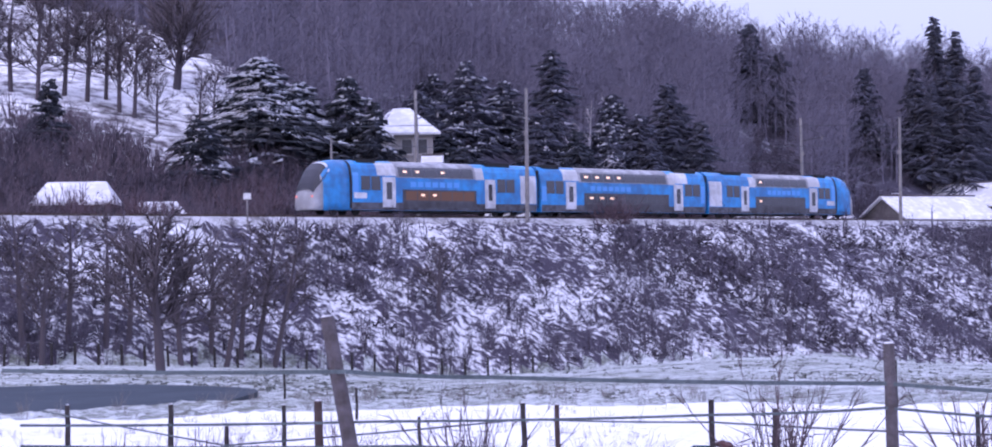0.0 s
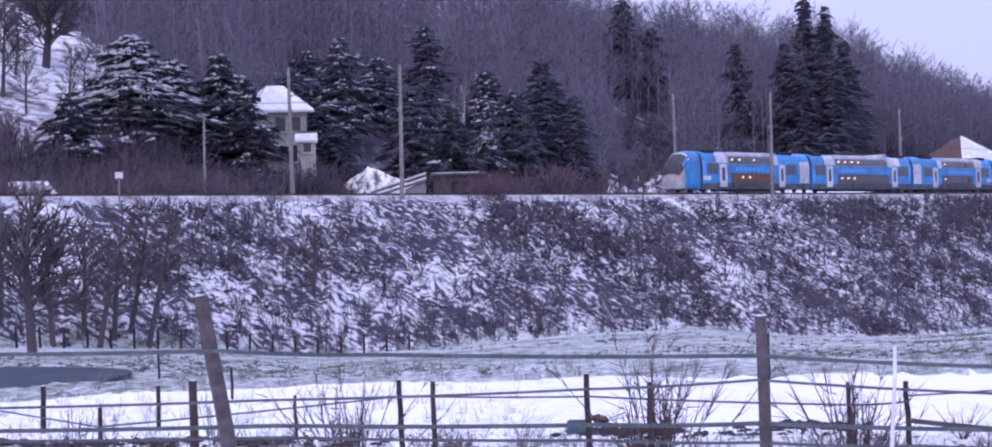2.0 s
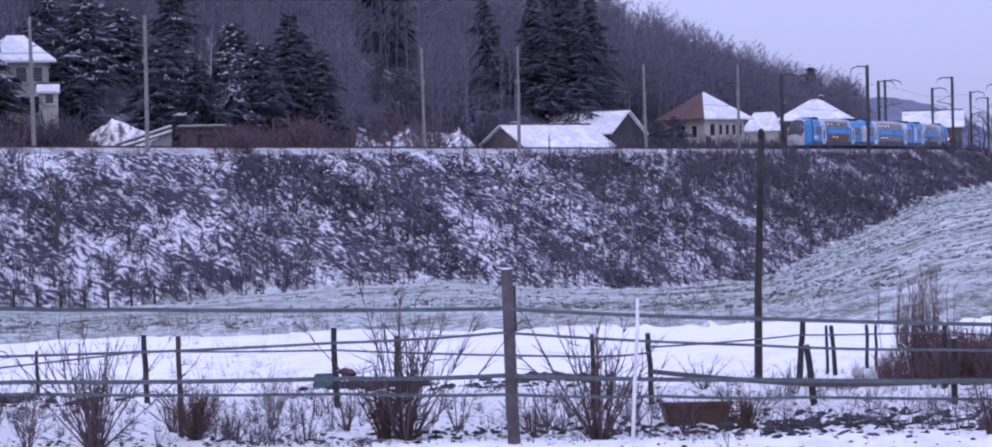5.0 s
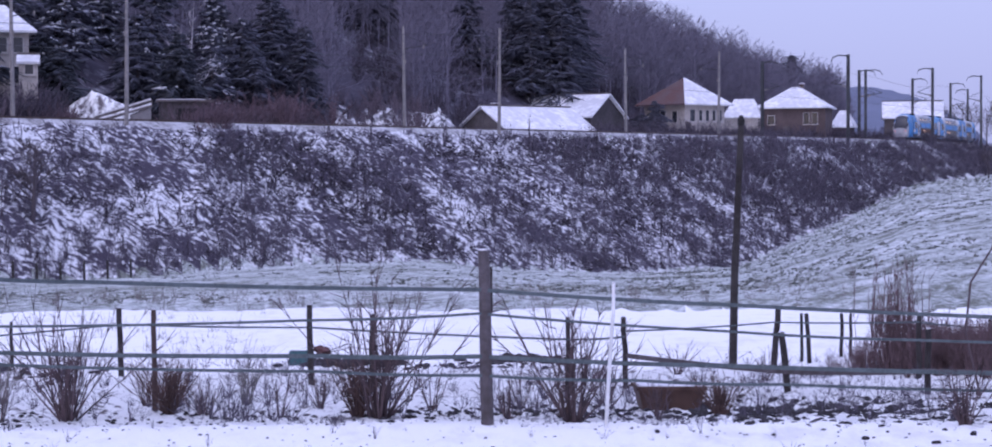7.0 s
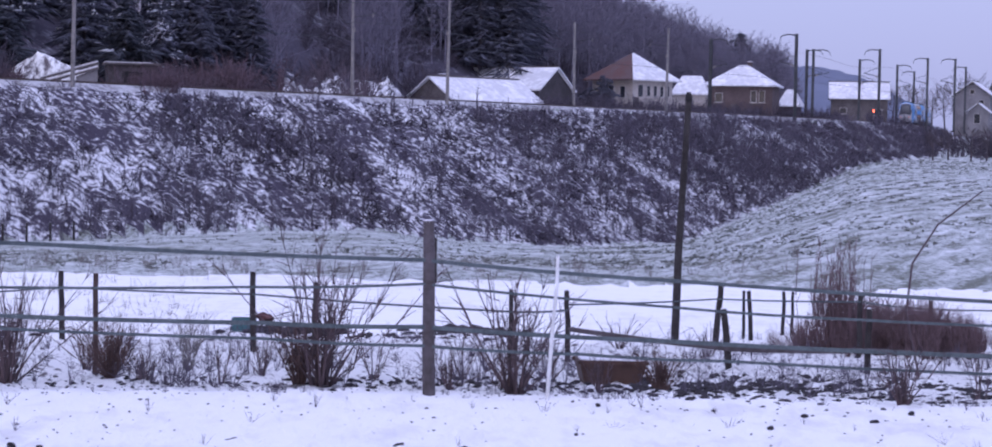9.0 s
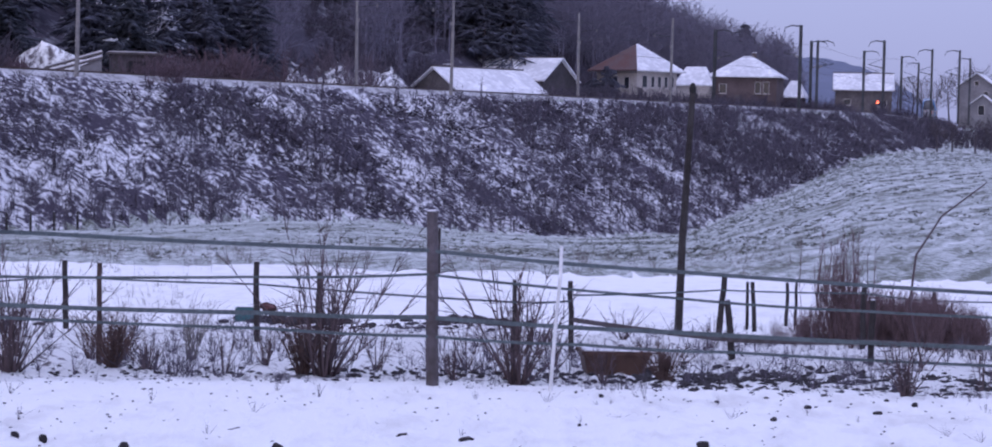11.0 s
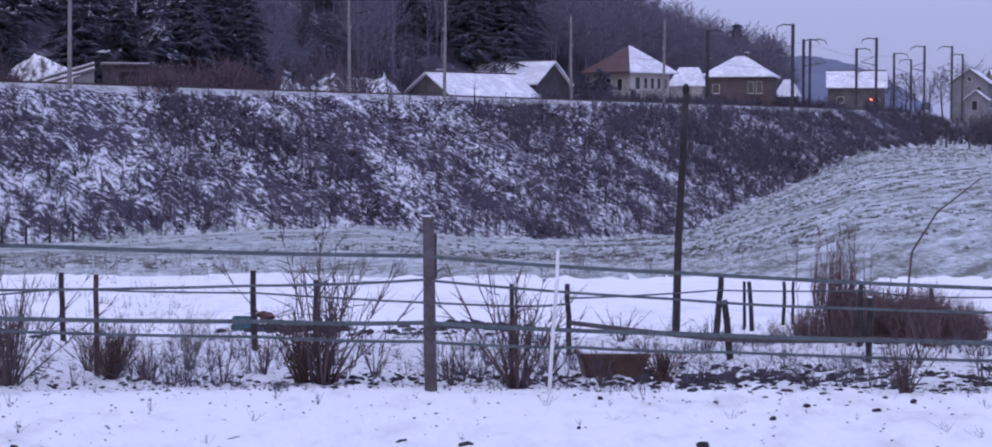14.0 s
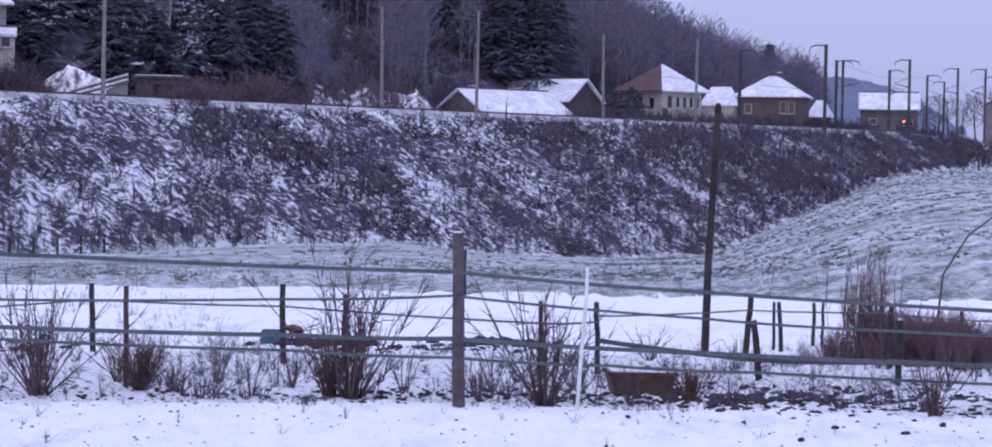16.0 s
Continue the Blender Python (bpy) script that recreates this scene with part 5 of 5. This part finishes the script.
        wood_thing("orchard_tree" if d < 400 else "bare_tree", "small leafless fruit tree in the snow" if d < 400 else "tall leafless tree among the far houses", "tree",
                   bare_tree(h, h * 0.62, 26, 8, 0.16 if d < 400 else 0.2, 160 + k, 0.06 * (k % 3 - 1)), M["bark"], x, y, ground_at(x, y) - 0.1)


build_bank_growth()

# ---- fences ----
def stake(name, label, x, y, h, r, lean=(0, 0), mat="post_dark", group="fence posts", sink=0.2):
    """A hewn post, slightly crooked, with a cut top."""
    z = ground_at(x, y)
    g = random.Random(int(x * 91 + y * 37))
    pts = [(lean[0] * f * h + g.uniform(-0.01, 0.01) * (0 < k < 4), lean[1] * f * h, f * h) for k, f in enumerate((-sink / h, 0.25, 0.55, 0.8, 1.0))]
    post = tagged(part(name, Shape().tube(pts, [r * 1.08, r * 1.04, r, r * 0.97, r * 0.93], 9), M[mat]), label, "fence post", group)
    post.matrix_basis = pose(x, y, z)
    cap = part("snow_cap", Shape().tube([(pts[-1][0], pts[-1][1], h - 0.01), (pts[-1][0], pts[-1][1], h + 0.012)], [r * 0.9, r * 0.6], 8), M["roof_snow"], post)
    tagged(cap, "thin cap of snow")
    return post


def tape(points, width, label, mat="tape", thick=0.006):
    """A flat fence tape hung from post to post, sagging between them."""
    strip = tagged(new("fence_tape"), label, "fence tape", "fence tapes")
    for (x0, y0, z0), (x1, y1, z1) in zip(points, points[1:]):
        verts = []
        for i in range(7):
            f = i / 6
            x, y, z = x0 + (x1 - x0) * f, y0 + (y1 - y0) * f, z0 + (z1 - z0) * f - 0.012 * 4 * f * (1 - f)
            verts += [(x, y, z - width / 2), (x, y + thick, z - width / 2), (x, y + thick, z + width / 2), (x, y, z + width / 2)]
        faces = [(k * 4 + i, k * 4 + (i + 1) % 4, k * 4 + 4 + (i + 1) % 4, k * 4 + 4 + i) for k in range(6) for i in range(4)]
        part("span", Shape().add(verts, faces + [(3, 2, 1, 0), (24, 25, 26, 27)]), M[mat], strip)
    return strip


def build_fences():
    stake("fence_post", "thick weathered round fence post in the snow", 0.02, 17.5, 1.46, 0.052, (-0.02, 0), "post")
    stake("fence_post", "thick leaning weathered fence post", -3.965, 15.6, 1.79, 0.06, (-0.165, 0), "post")
    for x, y, h, r, lean, mat in ((-4.63, 26.55, 0.86, 0.036, (-0.03, 0), "post_dark"), (-3.2, 20.15, 0.96, 0.026, (0, 0), "russet_post"), (-2.05, 24.61, 0.92, 0.036, (-0.02, 0), "post_dark"),
                                  (-1.22, 22.37, 0.85, 0.03, (0.01, 0), "post_dark"), (0.88, 22.18, 0.81, 0.026, (0, 0), "post_dark"), (1.56, 23.1, 0.79, 0.03, (-0.03, 0), "post_dark"),
                                  (3.81, 27.44, 0.78, 0.04, (0.07, 0), "post_dark"), (3.19, 21.87, 0.66, 0.036, (-0.12, 0), "post_dark"), (4.38, 28.11, 0.69, 0.03, (-0.06, 0), "post_dark"),
                                  (4.32, 28.42, 0.68, 0.022, (0, 0), "post_dark"), (5.02, 29.32, 0.65, 0.026, (0, 0), "post_dark"), (5.16, 29.35, 0.65, 0.022, (0, 0), "post_dark"),
                                  (5.32, 25.55, 0.78, 0.034, (0.02, 0), "post_dark"), (4.75, 22.3, 0.69, 0.034, (0, 0), "post_dark"), (6.69, 27.55, 0.64, 0.028, (0, 0), "post_dark"),
                                  (-11.44, 32.28, 0.75, 0.045, (0, 0), "post_dark"), (-6.35, 22.83, 1.0, 0.05, (0, 0), "russet_post"), (-8.0, 24.58, 0.69, 0.03, (0, 0), "post_dark"),
                                  (-6.63, 29.21, 0.6, 0.025, (0, 0), "post_dark"), (0.15, 47.6, 1.08, 0.03, (0, 0), "post_dark"), (-17.31, 58.7, 0.83, 0.035, (0, 0), "post_dark"), (-10.85, 42.0, 0.75, 0.03, (0, 0), "post_dark"),
                                  (-13.5, 33.0, 0.75, 0.045, (0, 0), "post_dark"), (-9.4, 31.8, 0.72, 0.035, (0, 0), "post_dark")):
        stake("fence_post", "dark wooden post of the garden fence", x, y, h, r, lean, mat)
    y = 17.46
    tape([(-7.2, 16.2, 1.4), (-4.1, 15.52, 1.4), (-3.1, 16.2, 1.31), (-0.05, y, 1.16), (2.09, y, 1.02), (5.6, y, 0.86)], 0.032, "grey-green flat fence tape on thick posts")
    tape([(-7.6, y, 0.85), (-4.21, y, 0.87), (-1.47, y, 0.91), (-0.05, y, 0.96), (2.04, y, 0.8), (3.61, y, 0.72), (5.6, y, 0.68)], 0.022, "thin grey fence tape in the middle row")
    tape([(-7.6, y, 0.66), (-4.1, y, 0.65), (-1.37, y, 0.61), (-0.05, y, 0.6), (2.04, y, 0.51), (5.6, y, 0.41)], 0.036, "broad grey-green fence tape below the others")
    tape([(-7.6, y, 0.575), (-4.1, y, 0.55), (-1.39, y, 0.48), (-0.05, y, 0.44), (1.29, y, 0.39), (2.53, y, 0.35), (5.6, y, 0.26)], 0.025, "dark fence tape in the lowest row")
    wide = tape([(1.56, 22.9, 0.1), (3.19, 21.8, 0.02), (4.75, 22.24, -0.02), (7.2, 22.3, -0.08)], 0.05, "long grey wooden rail low on the fence", "post", 0.05)
    wide.name = "fence_rail"
    tape([(1.56, 23.04, 0.36), (3.81, 27.4, 0.12), (5.32, 25.5, 0.26), (6.69, 27.5, 0.02), (9.0, 28.0, 0.0)], 0.02, "thin wire between garden posts")
    tape([(-14, 33, -0.1), (-8.0, 24.5, 0.05), (-4.63, 26.5, 0.2), (-2.05, 24.56, 0.3), (0.88, 22.1, 0.35), (1.56, 23.04, 0.3)], 0.022, "thin wire between garden posts")
    # the fence along the foot of the bank
    post = None
    for k, az in enumerate(np.arange(-24.5, -9.5, 0.62)):
        d = float(np.interp(az, TOE_AZ, TOE_D)) - 4 + 0.5 * math.sin(k * 2.7)
        x, yy = polar(az, d)
        if post is None:
            post = stake("fence_post", "short dark post along the foot of the bank", x, yy, 1.25, 0.08, (0.02, 0), "post_dark", "posts at the foot of the bank")
        else:
            copy_thing(post, pose(x, yy, ground_at(x, yy), 0, 2 * math.sin(k), 30 * k))
    # white stake and the tall pole
    g = stake("marker_stake", "slender white leaning marker stake", 1.0, 17.22, 1.19, 0.016, (0.055, 0), "white_stake", "stakes")
    g["category"] = "stake"
    pole = tagged(new("wooden_pole"), "dark wooden pole with an insulator on top", "pole")
    part("shaft", Shape().tube([(0, 0, -0.3), (0.03, 0, 1.2), (0.12, 0, 3.22)], [0.058, 0.052, 0.042], 10), M["post_dark"], pole)
    part("insulator", Shape().tube([(0.12, 0, 3.2), (0.12, 0, 3.26), (0.12, 0, 3.3), (0.12, 0, 3.36)], [0.03, 0.05, 0.05, 0.025], 10), M["under"], pole)
    pole.matrix_basis = pose(3.34, 28.1, ground_at(3.34, 28.1))


M["russet_post"] = material("russet_post", (0.085, 0.058, 0.055), 0.85, grain=(14, (0.06, 0.04, 0.035), 1, 3), bump=0.5, bump_scale=30)
build_fences()


# ---- garden things ----
def lump(r, seed, flat=0.6, fine=1):
    """A crumbled clod: a rough ball of 20 to 80 faces."""
    bm = bmesh.new()
    bmesh.ops.create_icosphere(bm, subdivisions=fine, radius=r)
    g = random.Random(seed)
    for v in bm.verts:
        v.co *= g.uniform(0.6, 1.25)
        v.co.z *= flat
    sh = Shape()
    sh.v, sh.f = [tuple(v.co) for v in bm.verts], [tuple(v.index for v in f.verts) for f in bm.faces]
    bm.free()
    return sh


def build_tub():
    tub = tagged(new("planter_tub"), "brown plastic planter tub with snow on its rim", "planter")
    w0, w1, d0, d1, h = 0.27, 0.325, 0.16, 0.2, 0.225
    outer = [(-w0, -d0, 0), (w0, -d0, 0), (w0, d0, 0), (-w0, d0, 0), (-w1, -d1, h), (w1, -d1, h), (w1, d1, h), (-w1, d1, h)]
    inner = [(x * 0.93, y * 0.9, z) for x, y, z in outer[4:]] + [(x * 0.9, y * 0.85, 0.12) for x, y, z in outer[4:]]
    faces = [(3, 2, 1, 0)] + [(i, (i + 1) % 4, 4 + (i + 1) % 4, 4 + i) for i in range(4)] + [(4 + i, 4 + (i + 1) % 4, 8 + (i + 1) % 4, 8 + i) for i in range(4)]
    faces += [(8 + i, 8 + (i + 1) % 4, 12 + (i + 1) % 4, 12 + i) for i in range(4)] + [(12, 13, 14, 15)]
    part("body", Shape().add(outer + inner, faces), M["tub"], tub)
    part("rim", Shape().box(-w1 - 0.015, w1 + 0.015, -d1 - 0.015, -d1 + 0.03, h - 0.03, h + 0.004, 0.008).box(-w1 - 0.015, w1 + 0.015, d1 - 0.03, d1 + 0.015, h - 0.03, h + 0.004, 0.008), M["tub"], tub)
    part("snow_fill", Shape().box(-w1 * 0.92, w1 * 0.92, -d1 * 0.88, d1 * 0.88, 0.15, h + 0.012, 0.05), M["roof_snow"], tub, "snow lying in the tub")
    tub.matrix_basis = pose(1.75, 19.85, ground_at(1.75, 19.85) - 0.01, 0, 0.5, 4)
    crate = tagged(new("crate"), "teal plastic crate beside a garden heap", "crate")
    part("base", Shape().box(-0.16, 0.16, -0.12, 0.12, 0, 0.02), M["teal"], crate)
    for x0, x1, y0, y1 in ((-0.16, 0.16, -0.12, -0.1), (-0.16, 0.16, 0.1, 0.12), (-0.16, -0.14, -0.1, 0.1), (0.14, 0.16, -0.1, 0.1)):
        part("side", Shape().box(x0, x1, y0, y1, 0.02, 0.19), M["teal"], crate)
    crate.matrix_basis = pose(-2.5, 28.4, ground_at(-2.5, 28.4))
    pot = tagged(new("garden_sack"), "crumpled reddish sack on a garden heap", "sack")
    sack = part("cloth", lump(0.12, 12, 0.6, 2), M["sack"], pot)
    sack.location.z = 0.2
    pot.matrix_basis = pose(-2.22, 28.35, ground_at(-2.22, 28.35))


def build_clods():
    meshes = [lump(1.0, k, 0.75, 2).mesh("clod", M["clod"]) for k in range(6)]
    g = random.Random(3)

    def clod(x, y, size, k):
        ob = tagged(new("earth_clod", meshes[k % 6]), "dark frozen clod of earth on snow", "clod", "clods in the snow")
        ob.matrix_basis = pose(x, y, ground_at(x, y) + size * 0.2, 0, 0, g.uniform(0, 360)) @ Matrix.Diagonal((size * (0.9 + 0.25 * (k % 5)), size, size * (0.9 + 0.3 * (k % 3)), 1))

    for k, (x, y, s) in enumerate(((-0.39, 15.04, 0.03), (-0.18, 14.4, 0.05), (1.88, 14.18, 0.05), (-1.36, 14.64, 0.04), (0.26, 14.3, 0.045), (-2.81, 14.17, 0.04), (0.98, 14.02, 0.035), (0.0, 16.5, 0.02),
                                   (-2.6, 14.05, 0.04), (-0.9, 14.3, 0.025), (1.1, 15.2, 0.02), (2.6, 15.6, 0.03), (3.0, 16.4, 0.035), (3.5, 16.1, 0.03), (3.9, 16.6, 0.03), (1.4, 16.9, 0.03), (2.3, 16.6, 0.025),
                                   (-1.0, 13.8, 0.045), (0.6, 13.7, 0.04), (1.5, 13.75, 0.045), (-2.0, 13.7, 0.05), (2.9, 13.8, 0.05), (-3.0, 13.6, 0.035))):
        clod(x, y, s * 0.8, k)
    # the dug bed: a strip of clods with snow between them, and scattered rough tufts along the fence
    out_v, out_t, n = [], [], 0
    base = [(np.array(sh.v), np.array(sh.f)) for sh in (lump(1.0, 40 + k, 0.7) for k in range(6))]

    def pile(count, where, size):
        nonlocal n
        for i in range(count):
            x, y = where()
            v, t = base[i % 6]
            s = size * g.uniform(0.4, 1.3)
            q = g.uniform(0, 6.28)
            r = np.array([[math.cos(q), -math.sin(q), 0], [math.sin(q), math.cos(q), 0], [0, 0, 1]])
            out_v.append((v * s * [1.5, 1, 0.7]) @ r.T + [x, y, ground_at(x, y) + s * 0.15]), out_t.append(t + n)
            n += len(v)

    pile(2000, lambda: (g.uniform(1.9, 6.6), g.gauss(19.5, 0.85)), 0.034)
    pile(900, lambda: (g.uniform(-5, 6), 18.2 - 5 * g.random() ** 1.5), 0.011)
    pile(300, lambda: (g.uniform(-6, 6), g.gauss(19.0, 0.5)), 0.026)
    pile(90, lambda: (g.uniform(-1.0, 2.0), g.gauss(19.2, 0.6)), 0.035)
    pile(90, lambda: (g.gauss(-2.0, 0.3), g.gauss(28.5, 0.25)), 0.11)
    pile(60, lambda: (g.gauss(0.55, 0.35), g.gauss(29.0, 0.3)), 0.1)
    pile(70, lambda: (g.gauss(-0.4, 0.7), g.gauss(27.5, 0.5)), 0.06)
    pile(160, lambda: (g.uniform(-13, -5), g.gauss(27.5, 0.9)), 0.055)
    for hx, hy in ((-11.2, 29.5), (-9.6, 28.6), (-8.4, 28.9), (-6.9, 28.2)):
        pile(36, lambda: (g.gauss(hx, 0.28), g.gauss(hy, 0.2)), 0.085)
    tagged(new("dug_earth", triangles("dug_earth", np.concatenate(out_v), np.concatenate(out_t), M["clod"])), "dark dug earth and heaps showing through snow", "earth", kind="stuff")


M["sack"] = material("red_sack", (0.12, 0.055, 0.055), 0.8, grain=(9, (0.06, 0.03, 0.03), 0.9, 3))
M["clod"] = material("frozen_earth", (0.05, 0.045, 0.05), 0.9, grain=(12, (0.025, 0.022, 0.026), 0.8, 2.0), bump=0.6)
build_tub()
build_clods()


def clods_and_straw(seed):
    """A few short stubs lying and standing together."""
    g = np.random.default_rng(seed)
    p0 = g.normal(0, 0.09, (4, 3)) * [1, 1, 0.1] + [0, 0, 0.08]
    way = unit(g.normal(0, 1, (4, 3)) * [1, 1, 0.5]) * g.uniform(0.07, 0.16, (4, 1))
    return p0 - way * 0.4, p0 + way, g.uniform(0.025, 0.05, 4)


def build_shrubs():
    # x, y, height, spread, stems, twigs, radius, material
    rows = ((-0.95, 18.7, 1.55, 0.42, 40, 7, 0.0095, "brush", "tall leafless shrub with many upright stems"),
            (-3.8, 18.97, 1.15, 0.45, 36, 7, 0.009, "brush", "leafless multi-stemmed garden shrub"),
            (0.77, 18.03, 1.15, 0.5, 34, 8, 0.009, "brush", "spreading leafless garden shrub"),
            (-2.98, 19.68, 0.6, 0.5, 90, 6, 0.007, "russet", "russet dry clump beside a post"),
            (-2.41, 20.96, 0.72, 0.3, 18, 6, 0.006, "grey_twig", "small greyish leafless bush"),
            (-1.88, 19.06, 0.5, 0.35, 8, 3, 0.007, "brush", "thin leafless sapling in snow"),
            (2.12, 18.79, 0.45, 0.6, 70, 5, 0.006, "russet", "low russet dry shrub beside a tub"),
            (3.98, 17.3, 0.58, 0.45, 24, 4, 0.009, "brush", "low leafless shrub in the snow"),
            (-6.04, 22.76, 0.95, 0.3, 20, 5, 0.007, "brush", "leafless multi-stemmed garden shrub"),
            (-7.93, 23.34, 0.9, 0.32, 22, 5, 0.007, "brush", "leafless multi-stemmed garden shrub"),
            (-5.1, 19.6, 0.6, 0.4, 14, 4, 0.006, "brush", "low leafless shrub in the snow"),
            (-0.5, 19.6, 0.55, 0.5, 14, 4, 0.006, "brush", "low leafless shrub in the snow"),
            (0.35, 20.0, 0.6, 0.4, 12, 4, 0.006, "brush", "low leafless shrub in the snow"),
            (1.2, 20.3, 0.55, 0.4, 16, 4, 0.006, "brush", "low leafless shrub in the snow"),
            (-1.15, 18.8, 0.6, 0.5, 80, 5, 0.007, "russet", "russet dry growth at a shrub's foot"),
            (0.7, 18.6, 0.45, 0.4, 30, 4, 0.006, "russet", "russet dry growth at a shrub's foot"),
            (3.3, 24.5, 0.5, 0.5, 16, 4, 0.006, "brush", "low leafless shrub in the snow"),
            (2.4, 26.0, 0.5, 0.5, 18, 4, 0.006, "brush", "low leafless shrub in the snow"),
            (4.9, 18.3, 0.55, 0.3, 10, 3, 0.007, "brush", "thin leafless sapling in snow"),
            (-9.2, 24.0, 0.8, 0.4, 18, 5, 0.007, "brush", "leafless multi-stemmed garden shrub"),
            (-8.6, 22.6, 0.6, 0.4, 18, 5, 0.007, "brush", "low leafless shrub in the snow"),
            (-7.2, 22.4, 0.75, 0.35, 22, 5, 0.007, "brush", "leafless multi-stemmed garden shrub"),
            (-6.7, 23.2, 0.5, 0.5, 20, 5, 0.007, "brush", "low leafless shrub in the snow"),
            (-5.5, 22.2, 0.6, 0.4, 18, 5, 0.007, "brush", "low leafless shrub in the snow"),
            (-5.0, 21.6, 0.55, 0.4, 22, 5, 0.006, "grey_twig", "small greyish leafless bush"),
            (-4.2, 21.2, 0.7, 0.3, 24, 5, 0.007, "brush", "leafless multi-stemmed garden shrub"),
            (-3.4, 20.9, 0.45, 0.5, 18, 5, 0.006, "brush", "low leafless shrub in the snow"),
            (-7.6, 25.6, 0.4, 0.9, 40, 5, 0.008, "russet", "low russet dry heap of stems"),
            (-1.6, 20.2, 0.5, 0.5, 18, 5, 0.006, "brush", "low leafless shrub in the snow"),
            (1.55, 18.5, 0.4, 0.5, 20, 5, 0.006, "brush", "low leafless shrub in the snow"),
            (-2.6, 19.2, 0.4, 0.5, 20, 4, 0.006, "brush", "low leafless shrub in the snow"),
            (0.2, 18.6, 0.4, 0.6, 22, 4, 0.006, "brush", "low leafless shrub in the snow"),
            (-4.4, 18.9, 0.4, 0.5, 14, 4, 0.006, "brush", "low leafless shrub in the snow"))
    for k, (x, y, h, sp, st, tw, r, mat, label) in enumerate(rows):
        wood_thing("shrub", label, "shrub", bush(h, sp, st, tw, r * 1.3, 300 + k), M["shrub_bark" if mat == "brush" else mat], x, y, ground_at(x, y) - 0.02, 0, "garden shrubs")
    # the russet hedge behind the garden posts
    sp = []
    g = np.random.default_rng(9)
    for i in range(190):
        x, y = float(np.clip(g.normal(6.05, 0.75), 4.5, 8.2)), g.normal(26.6, 0.5)
        sp.append((x, y, ground_at(x, y) - 0.02, g.uniform(0.7, 1.25) * max(0.45, 1.08 - 0.3 * (x - 6.0) ** 2), g.uniform(0, 6.28), i % 3))
    for i in range(22):
        x, y = g.normal(5.25, 0.16), g.normal(26.8, 0.25)
        sp.append((x, y, ground_at(x, y) - 0.02, g.uniform(1.7, 2.5), g.uniform(0, 6.28), 3))
    scatter_trees("russet_hedge", "dense russet leafless hedge behind garden posts", "hedge", np.array(sp), [bush(0.62, 0.3, 26, 4, 0.006, 330 + k) for k in range(3)] + [bush(0.62, 0.12, 5, 4, 0.005, 339)], M["hedge_twig"])
    # one long bent cane
    pts = [(5.0, 21.0, -0.15), (4.85, 21.0, 0.5), (4.9, 21.0, 1.0), (5.15, 21.0, 1.4), (5.6, 21.0, 1.75)]
    tagged(part("bramble_cane", Shape().tube(pts, [0.012, 0.012, 0.011, 0.009, 0.006], 6), M["shrub_bark"]), "long arching bramble cane", "bramble")
    # dry stalks on the field's edge and in the garden
    n = 5200
    x, y = rng.uniform(-13, 10, n), 17.4 + 11 * rng.uniform(0, 1, n) ** 1.5
    tuft = np.sin(x * 2.1 + 1.5 * np.sin(y * 1.7)) + np.sin(x * 4.3 + y * 2.9) + rng.normal(0, 0.5, n) > 0.55
    x, y = np.concatenate([x[tuft], rng.uniform(-5, 6, 90)]), np.concatenate([y[tuft], 18.2 - 4 * rng.uniform(0, 1, 90) ** 2])
    n = len(x)
    z, _ = land(x, y)
    sp = np.stack([x, y, z - 0.01, rng.uniform(0.3, 1.0, n) * np.where(y < 18.2, 0.45, 1.0), rng.uniform(0, 6.28, n), rng.integers(0, 3, n)], 1)
    scatter_trees("dry_stalks", "thin dry stalks poking through the snow", "stalks", sp, [bush(0.3, 0.7, 7, 2, 0.006, 350 + k) for k in range(3)], M["brush"])
    n = 520
    az, d = rng.uniform(-24, 12, n), rng.uniform(49, 72, n)
    az[260:], d[260:] = rng.uniform(-26, -6, 260), rng.uniform(28, 50, 260)
    sp = spots_on_land(az, d, rng.uniform(0.4, 1.2, n) * np.where(d < 50, 0.6, 1.0), rng.integers(0, 3, n))
    n = 30000
    az, d = rng.uniform(-25, 17, n), 1 / rng.uniform(1 / 330, 1 / 52, n)
    az[17000:], d[17000:] = rng.uniform(4, 17, 13000), rng.uniform(90, 340, 13000)
    across = d * np.sin(np.radians(az) - 0.39)
    row = np.sin(across * 2 * math.pi / 1.9 + 0.7 * np.sin(d / 23)) + rng.normal(0, 0.35, n)
    keep = (row > 0.35) | (d < 100)
    az, d = az[keep], d[keep]
    tufts = spots_on_land(az, d, rng.uniform(0.5, 1.5, len(az)) * np.interp(d, [52, 100, 300], [0.6, 0.9, 1.35]), rng.integers(0, 3, len(az)))
    tufts = tufts[land(tufts[:, 0], tufts[:, 1])[1] == 2]
    scatter_trees("stubble", "crumbled clods and stubble showing through the snowed field", "stubble", tufts, [clods_and_straw(380 + k) for k in range(3)], M["stubble_straw"])
    scatter_trees("field_weeds", "dry weeds on the edge of the field", "weeds", sp, [bush(0.7, 0.5, 9, 3, 0.008, 370 + k) for k in range(3)], M["grey_twig"])


M["shrub_bark"] = twigs("shrub_bark", (0.045, 0.033, 0.038), (0.125, 0.09, 0.098))
M["hedge_twig"] = twigs("hedge_twigs", (0.07, 0.046, 0.05), (0.16, 0.107, 0.115))
M["stubble_straw"] = twigs("stubble_straw", (0.09, 0.1, 0.09), (0.3, 0.31, 0.29))
M["grey_twig"] = twigs("grey_twigs", (0.1, 0.09, 0.09), (0.25, 0.23, 0.22))
build_shrubs()


motions()
